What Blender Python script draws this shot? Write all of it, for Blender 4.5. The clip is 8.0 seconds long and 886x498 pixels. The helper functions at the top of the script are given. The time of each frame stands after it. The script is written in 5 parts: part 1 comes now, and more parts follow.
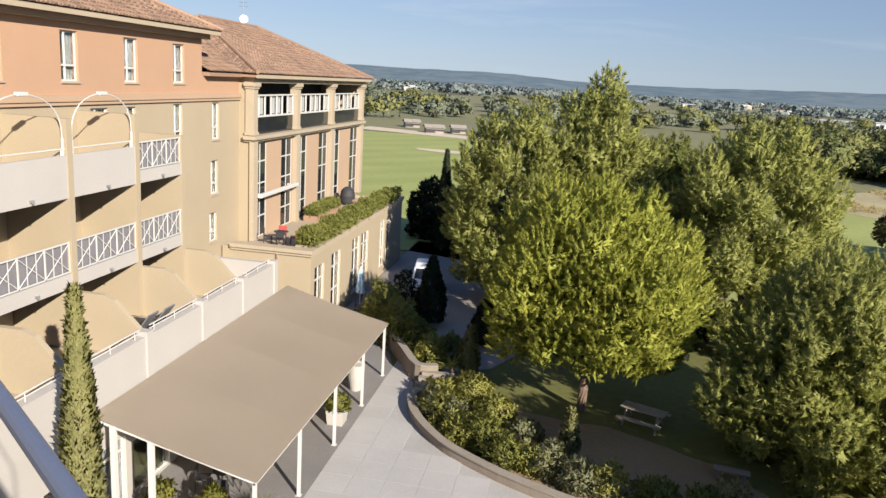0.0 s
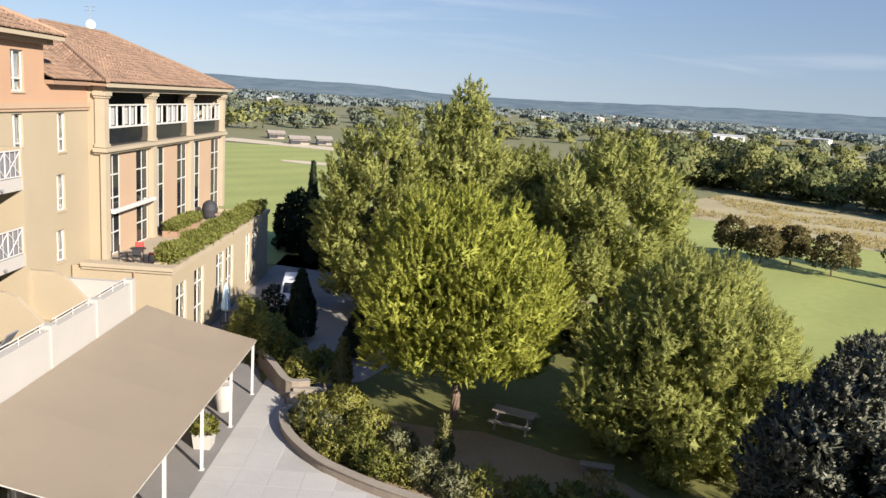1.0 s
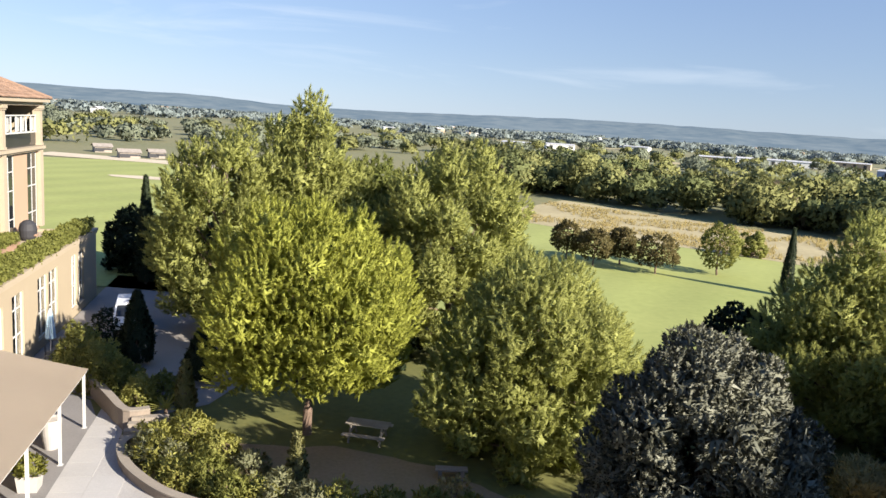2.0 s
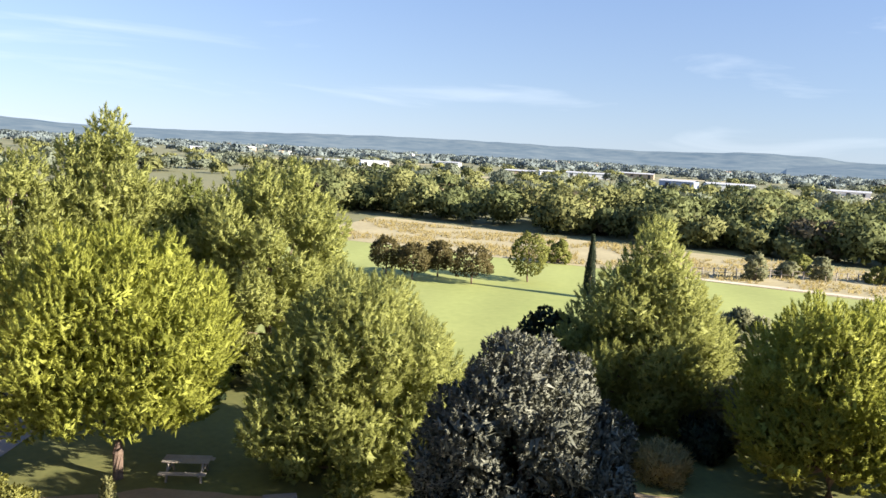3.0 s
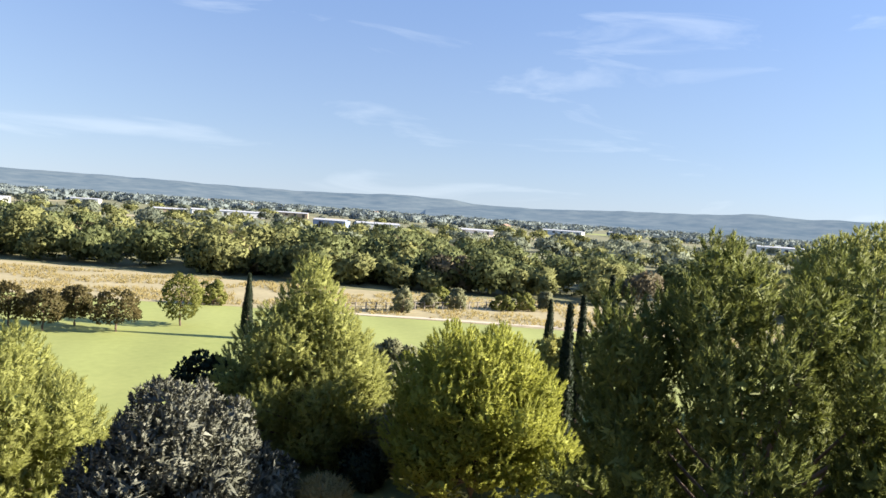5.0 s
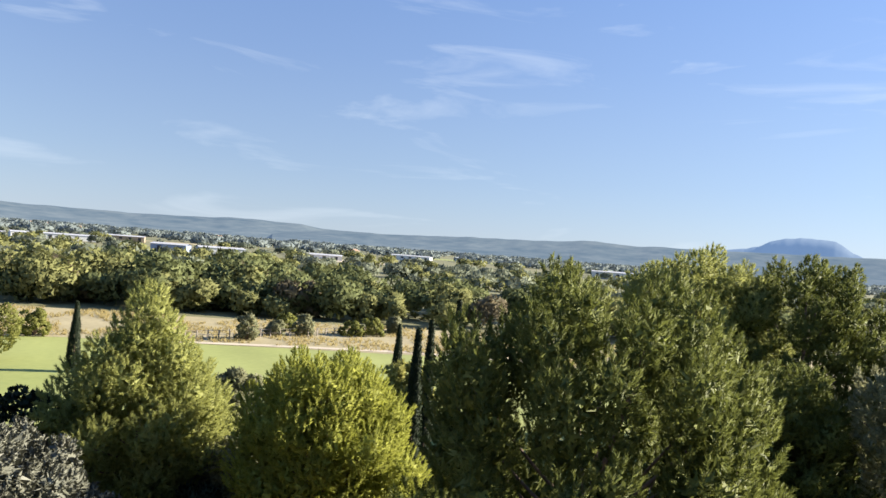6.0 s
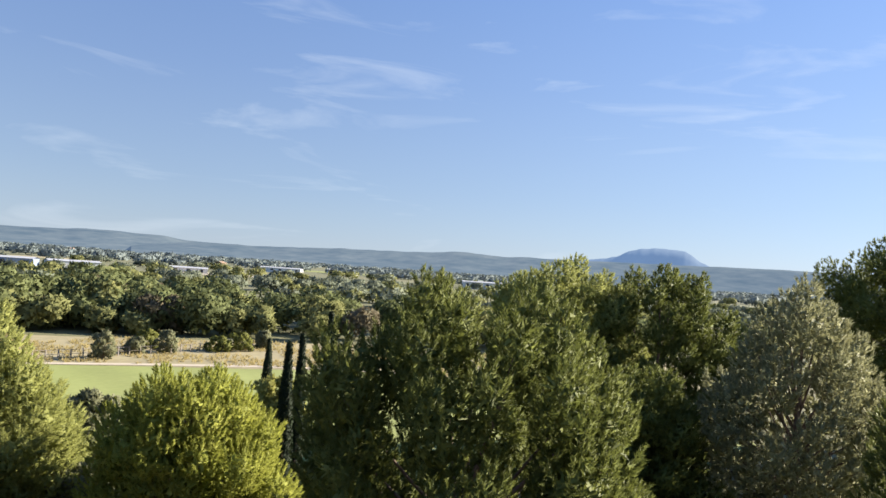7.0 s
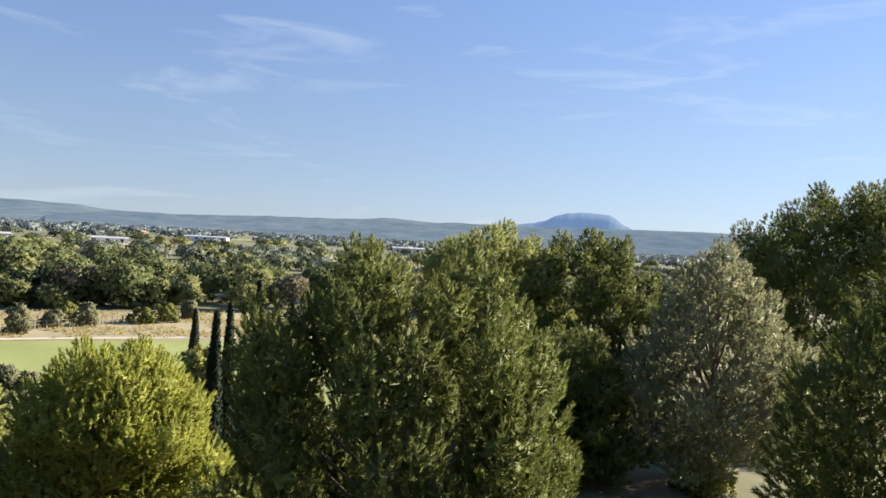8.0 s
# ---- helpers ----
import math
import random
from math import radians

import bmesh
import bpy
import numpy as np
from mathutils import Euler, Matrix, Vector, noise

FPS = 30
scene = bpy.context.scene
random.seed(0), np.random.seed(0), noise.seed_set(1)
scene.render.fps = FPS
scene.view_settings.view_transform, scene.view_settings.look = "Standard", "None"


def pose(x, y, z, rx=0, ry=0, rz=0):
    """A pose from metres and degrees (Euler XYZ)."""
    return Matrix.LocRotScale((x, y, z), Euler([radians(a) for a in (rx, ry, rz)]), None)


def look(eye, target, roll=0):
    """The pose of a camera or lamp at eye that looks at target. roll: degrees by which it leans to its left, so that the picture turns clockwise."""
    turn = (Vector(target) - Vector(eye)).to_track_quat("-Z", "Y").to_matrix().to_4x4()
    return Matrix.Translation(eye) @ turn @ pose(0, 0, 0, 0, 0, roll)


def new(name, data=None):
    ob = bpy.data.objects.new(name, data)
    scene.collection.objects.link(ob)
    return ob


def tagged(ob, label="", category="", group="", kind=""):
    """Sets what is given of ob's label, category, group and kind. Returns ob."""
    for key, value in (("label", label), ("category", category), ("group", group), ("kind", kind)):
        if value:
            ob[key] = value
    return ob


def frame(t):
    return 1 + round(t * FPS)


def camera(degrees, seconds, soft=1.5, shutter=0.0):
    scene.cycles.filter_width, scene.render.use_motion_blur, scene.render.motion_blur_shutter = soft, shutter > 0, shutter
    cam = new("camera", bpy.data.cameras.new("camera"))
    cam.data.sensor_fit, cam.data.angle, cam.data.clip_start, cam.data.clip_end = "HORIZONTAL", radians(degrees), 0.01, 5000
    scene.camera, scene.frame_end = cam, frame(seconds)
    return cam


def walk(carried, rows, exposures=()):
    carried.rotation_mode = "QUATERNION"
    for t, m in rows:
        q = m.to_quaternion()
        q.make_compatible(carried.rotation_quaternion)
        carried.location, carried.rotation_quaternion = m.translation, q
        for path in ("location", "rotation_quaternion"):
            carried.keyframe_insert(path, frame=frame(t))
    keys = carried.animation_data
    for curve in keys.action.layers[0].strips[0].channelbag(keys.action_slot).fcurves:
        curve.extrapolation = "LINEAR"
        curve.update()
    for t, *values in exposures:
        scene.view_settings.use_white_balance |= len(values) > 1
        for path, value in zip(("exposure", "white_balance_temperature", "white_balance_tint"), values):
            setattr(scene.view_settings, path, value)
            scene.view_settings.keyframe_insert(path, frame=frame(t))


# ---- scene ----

# ---- camera ----
cam = camera(61.0, 8.0)
EYE = 14.0
ROWS = [
    (0.0, 10.344, -12.649, -3.547),
    (0.5, 5.541, -11.944, -3.865),
    (1.0, 0.293, -11.149, -4.021),
    (1.5, -5.291, -10.297, -4.094),
    (3.0, -25.532, -7.354, -3.186),
    (3.5, -32.712, -6.261, -3.057),
    (4.0, -39.344, -5.189, -3.245),
    (4.5, -45.425, -4.058, -3.625),
    (6.0, -62.835, 0.005, -4.375),
    (6.5, -68.189, 1.087, -4.175),
    (7.0, -72.578, 1.569, -3.943),
    (7.5, -75.813, 1.015, -3.604),
    (8.0, -77.919, -0.685, -3.191),
]
walk(cam, [(t, pose(0, 0, EYE, 90 + pitch, roll, yaw)) for t, yaw, pitch, roll in ROWS],
     exposures=[(0.0, 0.9), (1.0, 1.05), (1.5, 1.18), (3.0, 1.6), (4.5, 1.6), (6.0, 1.4), (8.0, 1.28)])

# ---- light ----
SUN_AZ, SUN_EL = 138.0, 25.0   # degrees clockwise from +y, degrees up
world = bpy.data.worlds.new("sky")
scene.world = world
world.use_nodes = True
wn, wl = world.node_tree.nodes, world.node_tree.links
wn.clear()
w_out = wn.new("ShaderNodeOutputWorld")
w_bg = wn.new("ShaderNodeBackground")
w_sky = wn.new("ShaderNodeTexSky")
w_sky.sky_type = "NISHITA"
w_sky.sun_disc = False
w_sky.sun_elevation = radians(SUN_EL)
w_sky.sun_rotation = radians(SUN_AZ)
w_sky.air_density, w_sky.dust_density, w_sky.ozone_density = 1.0, 0.2, 3.0
w_bg.inputs["Strength"].default_value = 0.075
# thin cirrus: stretched noise over the direction of the sky
w_co = wn.new("ShaderNodeTexCoord")
w_map = wn.new("ShaderNodeMapping")
w_map.inputs["Rotation"].default_value = (0.0, radians(8), radians(20))
w_map.inputs["Scale"].default_value = (1.2, 1.6, 9.0)
w_noise = wn.new("ShaderNodeTexNoise")
w_noise.inputs["Scale"].default_value = 2.3
w_noise.inputs["Detail"].default_value = 7
w_noise.inputs["Roughness"].default_value = 0.55
w_noise.inputs["Distortion"].default_value = 0.8
w_ramp = wn.new("ShaderNodeMapRange")
w_ramp.inputs["From Min"].default_value = 0.57
w_ramp.inputs["From Max"].default_value = 0.85
w_ramp.inputs["To Max"].default_value = 0.42
w_mix = wn.new("ShaderNodeMixRGB")
w_mix.inputs["Color2"].default_value = (5.2, 5.6, 6.1, 1)
wl.new(w_co.outputs["Generated"], w_map.inputs["Vector"])
wl.new(w_map.outputs["Vector"], w_noise.inputs["Vector"])
wl.new(w_noise.outputs["Fac"], w_ramp.inputs["Value"])
wl.new(w_ramp.outputs["Result"], w_mix.inputs["Fac"])
# pale haze towards the horizon, deeper blue above
w_sep = wn.new("ShaderNodeSeparateXYZ")
w_haze = wn.new("ShaderNodeValToRGB")
w_haze.color_ramp.elements[0].position, w_haze.color_ramp.elements[0].color = 0.0, (0.54, 0.68, 0.87, 1)
w_haze.color_ramp.elements[1].position, w_haze.color_ramp.elements[1].color = 0.75, (0.10, 0.24, 0.62, 1)
for pos, c in ((0.10, (0.42, 0.58, 0.86, 1)), (0.24, (0.305, 0.47, 0.84, 1)), (0.40, (0.215, 0.38, 0.80, 1))):
    el = w_haze.color_ramp.elements.new(pos)
    el.color = c
w_gain = wn.new("ShaderNodeVectorMath")
w_gain.operation = "SCALE"
w_gain.inputs["Scale"].default_value = 6.6
w_blend = wn.new("ShaderNodeMixRGB")
w_blend.inputs["Fac"].default_value = 0.85
wl.new(w_co.outputs["Generated"], w_sep.inputs["Vector"])
wl.new(w_sep.outputs["Z"], w_haze.inputs["Fac"])
# a clear sky is darkest at right angles to the sun
w_dot = wn.new("ShaderNodeVectorMath")
w_dot.operation = "DOT_PRODUCT"
w_dot.inputs[1].default_value = (math.sin(radians(SUN_AZ)) * math.cos(radians(SUN_EL)), math.cos(radians(SUN_AZ)) * math.cos(radians(SUN_EL)), math.sin(radians(SUN_EL)))
w_sq = wn.new("ShaderNodeMath")
w_sq.operation = "POWER"
w_sq.inputs[1].default_value = 2.0
w_ph = wn.new("ShaderNodeMapRange")
w_ph.inputs["To Min"].default_value, w_ph.inputs["To Max"].default_value = 0.70 * 6.1, 1.16 * 6.1
wl.new(w_co.outputs["Generated"], w_dot.inputs[0])
wl.new(w_dot.outputs["Value"], w_sq.inputs[0])
wl.new(w_sq.outputs["Value"], w_ph.inputs["Value"])
wl.new(w_ph.outputs["Result"], w_gain.inputs["Scale"])
wl.new(w_haze.outputs["Color"], w_gain.inputs[0])
wl.new(w_sky.outputs["Color"], w_blend.inputs["Color1"])
wl.new(w_gain.outputs["Vector"], w_blend.inputs["Color2"])
wl.new(w_blend.outputs["Color"], w_mix.inputs["Color1"])
wl.new(w_mix.outputs["Color"], w_bg.inputs["Color"])
wl.new(w_bg.outputs["Background"], w_out.inputs["Surface"])

sun_data = bpy.data.lights.new("sun", "SUN")
sun_data.energy, sun_data.angle, sun_data.color = 5.0, radians(0.5), (1.0, 0.91, 0.78)
sun = new("sun", sun_data)
SUN_DIR = Vector((math.sin(radians(SUN_AZ)) * math.cos(radians(SUN_EL)), math.cos(radians(SUN_AZ)) * math.cos(radians(SUN_EL)), math.sin(radians(SUN_EL))))
sun.matrix_world = look(SUN_DIR * 80, (0, 0, 0))


# ---- materials ----
def material(name, colour, rough=0.8, metal=0.0, vary=0.15, big=0.4, fine=12.0, bump=0.1, second=None, island=0.0, spec=0.5, rand=0.0):
    """A surface with stains at scale big and grain at scale fine (cycles a metre)."""
    m = bpy.data.materials.new(name)
    m.use_nodes = True
    n, l = m.node_tree.nodes, m.node_tree.links
    b = n["Principled BSDF"]
    b.inputs["Roughness"].default_value = rough
    b.inputs["Metallic"].default_value = metal
    b.inputs["Specular IOR Level"].default_value = spec
    co = n.new("ShaderNodeNewGeometry")
    tex = []
    for k, s, d in (("a", big, 4), ("b", fine, 5)):
        t = n.new("ShaderNodeTexNoise")
        t.inputs["Scale"].default_value, t.inputs["Detail"].default_value = s, d
        t.inputs["Roughness"].default_value = 0.6
        l.new(co.outputs["Position"], t.inputs["Vector"])
        tex.append(t)
    add = n.new("ShaderNodeMath"); add.operation = "ADD"
    l.new(tex[0].outputs["Fac"], add.inputs[0]); l.new(tex[1].outputs["Fac"], add.inputs[1])
    rng = n.new("ShaderNodeMapRange")
    rng.inputs["From Min"].default_value, rng.inputs["From Max"].default_value = 0.65, 1.35
    l.new(add.outputs["Value"], rng.inputs["Value"])
    mix = n.new("ShaderNodeMixRGB")
    c = Vector(colour)
    lo = Vector(second) if second else c * (1 - vary)
    hi = c if second else c * (1 + vary)
    mix.inputs["Color1"].default_value, mix.inputs["Color2"].default_value = (*lo, 1), (*hi, 1)
    l.new(rng.outputs["Result"], mix.inputs["Fac"])
    last = mix.outputs["Color"]
    if island or rand:
        if rand:
            src = n.new("ShaderNodeObjectInfo").outputs["Random"]
        else:
            src = co.outputs["Random Per Island"]
        r2 = n.new("ShaderNodeMapRange")
        amount = island or rand
        r2.inputs["To Min"].default_value, r2.inputs["To Max"].default_value = 1 - amount, 1 + amount
        l.new(src, r2.inputs["Value"])
        sc = n.new("ShaderNodeVectorMath"); sc.operation = "SCALE"
        l.new(last, sc.inputs[0]); l.new(r2.outputs["Result"], sc.inputs["Scale"])
        last = sc.outputs["Vector"]
    l.new(last, b.inputs["Base Color"])
    if bump:
        bp = n.new("ShaderNodeBump")
        bp.inputs["Strength"].default_value, bp.inputs["Distance"].default_value = bump, 0.03
        l.new(tex[1].outputs["Fac"], bp.inputs["Height"]); l.new(bp.outputs["Normal"], b.inputs["Normal"])
    return m


def leaf_material(name, colour, second, through_light=0.42, rough=0.6, island=0.12, spec=0.2):
    m = material(name, colour, rough, vary=0.2, big=0.5, fine=3.0, bump=0, second=second, island=island, spec=spec)
    n, l = m.node_tree.nodes, m.node_tree.links
    b = n["Principled BSDF"]
    col = b.inputs["Base Color"].links[0].from_socket
    tr = n.new("ShaderNodeBsdfTranslucent")
    l.new(col, tr.inputs["Color"])
    mx = n.new("ShaderNodeMixShader")
    mx.inputs["Fac"].default_value = through_light
    l.new(b.outputs["BSDF"], mx.inputs[1]); l.new(tr.outputs["BSDF"], mx.inputs[2])
    l.new(mx.outputs["Shader"], n["Material Output"].inputs["Surface"])
    return m


def glass_material(name, tint):
    m = bpy.data.materials.new(name)
    m.use_nodes = True
    n, l = m.node_tree.nodes, m.node_tree.links
    b = n["Principled BSDF"]
    b.inputs["Base Color"].default_value = (*tint, 1)
    b.inputs["Roughness"].default_value = 0.03
    b.inputs["Transmission Weight"].default_value = 1.0
    b.inputs["IOR"].default_value = 1.45
    return m


M = dict(
    cream=material("cream_render", (0.36, 0.295, 0.205), 0.9, vary=0.06, big=0.35, fine=18, bump=0.12),
    orange=material("orange_render", (0.41, 0.255, 0.165), 0.9, vary=0.07, big=0.35, fine=18, bump=0.12),
    peach=material("peach_render", (0.40, 0.28, 0.19), 0.9, vary=0.06, big=0.35, fine=18, bump=0.12),
    stone=material("pale_stone_trim", (0.38, 0.315, 0.23), 0.85, vary=0.08, big=0.8, fine=20, bump=0.1),
    white=material("white_paint", (0.43, 0.405, 0.38), 0.6, vary=0.05, big=0.5, fine=14, bump=0.04),
    metal_white=material("white_metal", (0.55, 0.54, 0.52), 0.4, vary=0.03, big=1.5, fine=20, bump=0.0),
    rail_blue=material("blue_grey_rail", (0.13, 0.15, 0.21), 0.4, vary=0.08, big=4, fine=90, bump=0.02),
    tile=material("terracotta_tile", (0.30, 0.185, 0.12), 0.9, vary=0.3, big=0.8, fine=9, bump=0.25, second=(0.19, 0.125, 0.09), island=0.3),
    tile_far=material("far_roof_tile", (0.34, 0.22, 0.15), 0.9, vary=0.15),
    tile_under=material("roof_deck", (0.16, 0.1, 0.07), 0.95, vary=0.2),
    soffit=material("brown_soffit", (0.30, 0.19, 0.13), 0.8, vary=0.1),
    canopy=material("taupe_canvas", (0.49, 0.41, 0.315), 0.75, vary=0.05, big=0.25, fine=60, bump=0.03),
    glass=glass_material("window_glass", (0.42, 0.45, 0.47)),
    screen=material("grey_screen", (0.17, 0.165, 0.18), 0.8, vary=0.15, big=2, fine=40, bump=0.0),
    # near-black; on room surfaces it stands in for the gloom of unlit rooms
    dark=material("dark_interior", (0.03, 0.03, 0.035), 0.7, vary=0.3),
    smoked=material("smoked_glazing", (0.02, 0.022, 0.025), 0.06, vary=0.3, big=1.0, fine=3.0, bump=0.0),
    curtain=material("pale_curtain", (0.36, 0.36, 0.35), 0.9, vary=0.12, big=1.2, fine=9, bump=0.2),
    paving=material("pale_paving", (0.40, 0.385, 0.37), 0.85, vary=0.10, big=0.5, fine=14, bump=0.06, rand=0.035),
    joint=material("paving_joint", (0.36, 0.345, 0.33), 0.95, vary=0.2),
    grey_floor=material("grey_floor", (0.20, 0.19, 0.185), 0.85, vary=0.15, big=0.4, fine=12, bump=0.05),
    asphalt=material("pale_driveway", (0.24, 0.22, 0.205), 0.95, vary=0.16, big=0.25, fine=20, bump=0.1),
    wall_low=material("garden_wall_render", (0.25, 0.205, 0.165), 0.95, vary=0.15, big=0.7, fine=12, bump=0.2),
    ground=material("rough_grass", (0.23, 0.20, 0.10), 0.95, big=0.012, fine=0.5, bump=0.2, second=(0.12, 0.135, 0.055)),
    lawn=material("garden_lawn", (0.155, 0.15, 0.042), 0.95, big=0.12, fine=2.5, bump=0.3, second=(0.085, 0.095, 0.025)),
    dirt=material("bare_earth", (0.30, 0.21, 0.13), 0.95, big=0.3, fine=6, bump=0.2, second=(0.20, 0.15, 0.08)),
    fairway=material("mown_fairway", (0.32, 0.34, 0.10), 0.9, big=0.06, fine=1.2, bump=0.1, second=(0.235, 0.265, 0.07)),
    dry=material("dry_field_grass", (0.45, 0.38, 0.215), 0.95, big=0.09, fine=1.1, bump=0.35, second=(0.27, 0.225, 0.115)),
    sand=material("pale_sand", (0.55, 0.46, 0.33), 0.95, big=0.2, fine=4, bump=0.1),
    bark=material("pine_bark", (0.16, 0.11, 0.08), 0.95, vary=0.35, big=2.0, fine=14, bump=0.6),
    pine=leaf_material("pine_needles", (0.43, 0.44, 0.09), (0.31, 0.335, 0.062), 0.4),
    pine_soft=leaf_material("aleppo_needles", (0.41, 0.425, 0.135), (0.31, 0.33, 0.10), 0.42),
    pine_dark=leaf_material("dark_pine_needles", (0.205, 0.225, 0.055), (0.125, 0.15, 0.038), 0.33),
    pine_grey=leaf_material("grey_pine_needles", (0.40, 0.39, 0.21), (0.29, 0.295, 0.15), 0.35),
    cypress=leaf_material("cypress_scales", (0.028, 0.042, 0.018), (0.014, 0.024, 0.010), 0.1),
    # lighter copy of the cypress scales, with sunlight put into its colour
    cypress_lit=leaf_material("sunlit_cypress_scales", (0.25, 0.235, 0.095), (0.15, 0.15, 0.055), 0.2),
    oak=leaf_material("holm_oak_leaves", (0.215, 0.215, 0.16), (0.08, 0.085, 0.06), 0.06, rough=0.55, island=0.15, spec=0.25),
    hedge=leaf_material("hedge_leaves", (0.26, 0.265, 0.07), (0.16, 0.175, 0.045)),
    shrub=leaf_material("shrub_leaves", (0.42, 0.40, 0.115), (0.27, 0.275, 0.075)),
    olive=leaf_material("grey_green_leaves", (0.30, 0.30, 0.17), (0.18, 0.19, 0.10)),
    autumn=leaf_material("turning_leaves", (0.17, 0.135, 0.055), (0.10, 0.09, 0.035)),
    straw=leaf_material("straw_blades", (0.46, 0.38, 0.17), (0.30, 0.24, 0.10)),
    # slight blue lift in the woods colour is haze over the belt
    woods=leaf_material("woodland_leaves", (0.195, 0.215, 0.09), (0.125, 0.145, 0.062), 0.25, island=0.14, spec=0.03),
    # far_woods: paler, bluer leaves, with the haze of distance painted in
    far_woods=leaf_material("hazed_distant_leaves", (0.23, 0.25, 0.17), (0.165, 0.19, 0.14), 0.25, island=0.1, spec=0.03),
    grove=leaf_material("yellowing_leaves", (0.27, 0.27, 0.105), (0.18, 0.19, 0.078), 0.25, island=0.14, spec=0.03),
    rust=leaf_material("rusty_leaves", (0.22, 0.185, 0.11), (0.15, 0.13, 0.085), 0.25, island=0.14, spec=0.03),
    # farthest groves: grey-blue haze mixed into the leaf colour itself
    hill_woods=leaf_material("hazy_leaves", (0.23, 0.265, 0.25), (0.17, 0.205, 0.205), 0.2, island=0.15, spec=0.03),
    # the blue lean of hill and mesa is distance haze in the base colour
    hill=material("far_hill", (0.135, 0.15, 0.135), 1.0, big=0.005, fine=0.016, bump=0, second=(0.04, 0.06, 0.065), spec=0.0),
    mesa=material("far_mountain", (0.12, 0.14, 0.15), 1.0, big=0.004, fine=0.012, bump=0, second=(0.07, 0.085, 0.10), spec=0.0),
    wood=material("weathered_wood", (0.30, 0.26, 0.22), 0.85, vary=0.3, big=1.5, fine=30, bump=0.2),
    black=material("black_plastic", (0.025, 0.025, 0.03), 0.5, vary=0.2),
    red=material("red_fabric", (0.55, 0.06, 0.05), 0.8, vary=0.1),
    blue=material("pale_blue_canvas", (0.42, 0.55, 0.66), 0.8, vary=0.06),
    shed=material("pale_cladding", (0.66, 0.66, 0.64), 0.7, vary=0.08, big=0.02, fine=0.3, bump=0),
    van=material("white_car_paint", (0.72, 0.73, 0.75), 0.25, vary=0.02, bump=0),
    tyre=material("tyre_rubber", (0.02, 0.02, 0.02), 0.9),
    lamp_grey=material("grey_steel", (0.35, 0.36, 0.38), 0.4, metal=0.6),
)


def mown_bands(m):
    n, l = m.node_tree.nodes, m.node_tree.links
    b = n["Principled BSDF"]
    col = b.inputs["Base Color"].links[0].from_socket
    geo, wave, mapr, scale = n.new("ShaderNodeNewGeometry"), n.new("ShaderNodeTexWave"), n.new("ShaderNodeMapRange"), n.new("ShaderNodeVectorMath")
    turn = n.new("ShaderNodeMapping")
    turn.inputs["Rotation"].default_value = (0, 0, radians(38))
    wave.inputs["Scale"].default_value, wave.inputs["Distortion"].default_value, wave.inputs["Detail"].default_value = 0.035, 3.0, 2.0
    wave.inputs["Detail Scale"].default_value = 0.4
    mapr.inputs["To Min"].default_value, mapr.inputs["To Max"].default_value = 0.94, 1.05
    scale.operation = "SCALE"
    l.new(geo.outputs["Position"], turn.inputs["Vector"]); l.new(turn.outputs["Vector"], wave.inputs["Vector"])
    l.new(wave.outputs["Fac"], mapr.inputs["Value"]); l.new(col, scale.inputs[0]); l.new(mapr.outputs["Result"], scale.inputs["Scale"])
    l.new(scale.outputs["Vector"], b.inputs["Base Color"])


mown_bands(M["fairway"])
# air light over the far backdrop: haze put in as a faint blue glow
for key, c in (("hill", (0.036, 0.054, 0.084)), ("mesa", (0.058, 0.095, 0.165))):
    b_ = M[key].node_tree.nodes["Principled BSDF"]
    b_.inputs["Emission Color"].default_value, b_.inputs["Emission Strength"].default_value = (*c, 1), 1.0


# ---- building helpers ----
def mesh_object(name, bm, mat, parent=None, label=""):
    me = bpy.data.meshes.new(name)
    bm.to_mesh(me)
    bm.free()
    me.materials.append(mat)
    ob = new(name, me)
    if parent:
        ob.parent = parent
    if label:
        tagged(ob, label)
    return ob


def part(name, bm, mat, parent, label=""):
    return mesh_object(name, bm, mat, parent, label)


def thing(name, label, category, group="", kind="", at=None):
    ob = new(name)
    if at is not None:
        ob.matrix_basis = at
    return tagged(ob, label, category, group, kind)


def box(bm, x0, x1, y0, y1, z0, z1):
    v = [bm.verts.new(p) for p in ((x0, y0, z0), (x1, y0, z0), (x1, y1, z0), (x0, y1, z0), (x0, y0, z1), (x1, y0, z1), (x1, y1, z1), (x0, y1, z1))]
    for f in ((3, 2, 1, 0), (4, 5, 6, 7), (0, 1, 5, 4), (1, 2, 6, 5), (2, 3, 7, 6), (3, 0, 4, 7)):
        bm.faces.new([v[i] for i in f])
    return bm


def boxes(*dims, bevel=0.0):
    bm = bmesh.new()
    for d in dims:
        box(bm, *d)
    if bevel:
        bmesh.ops.bevel(bm, geom=bm.edges[:], offset=bevel, segments=1, affect="EDGES", profile=0.5)
    return bm


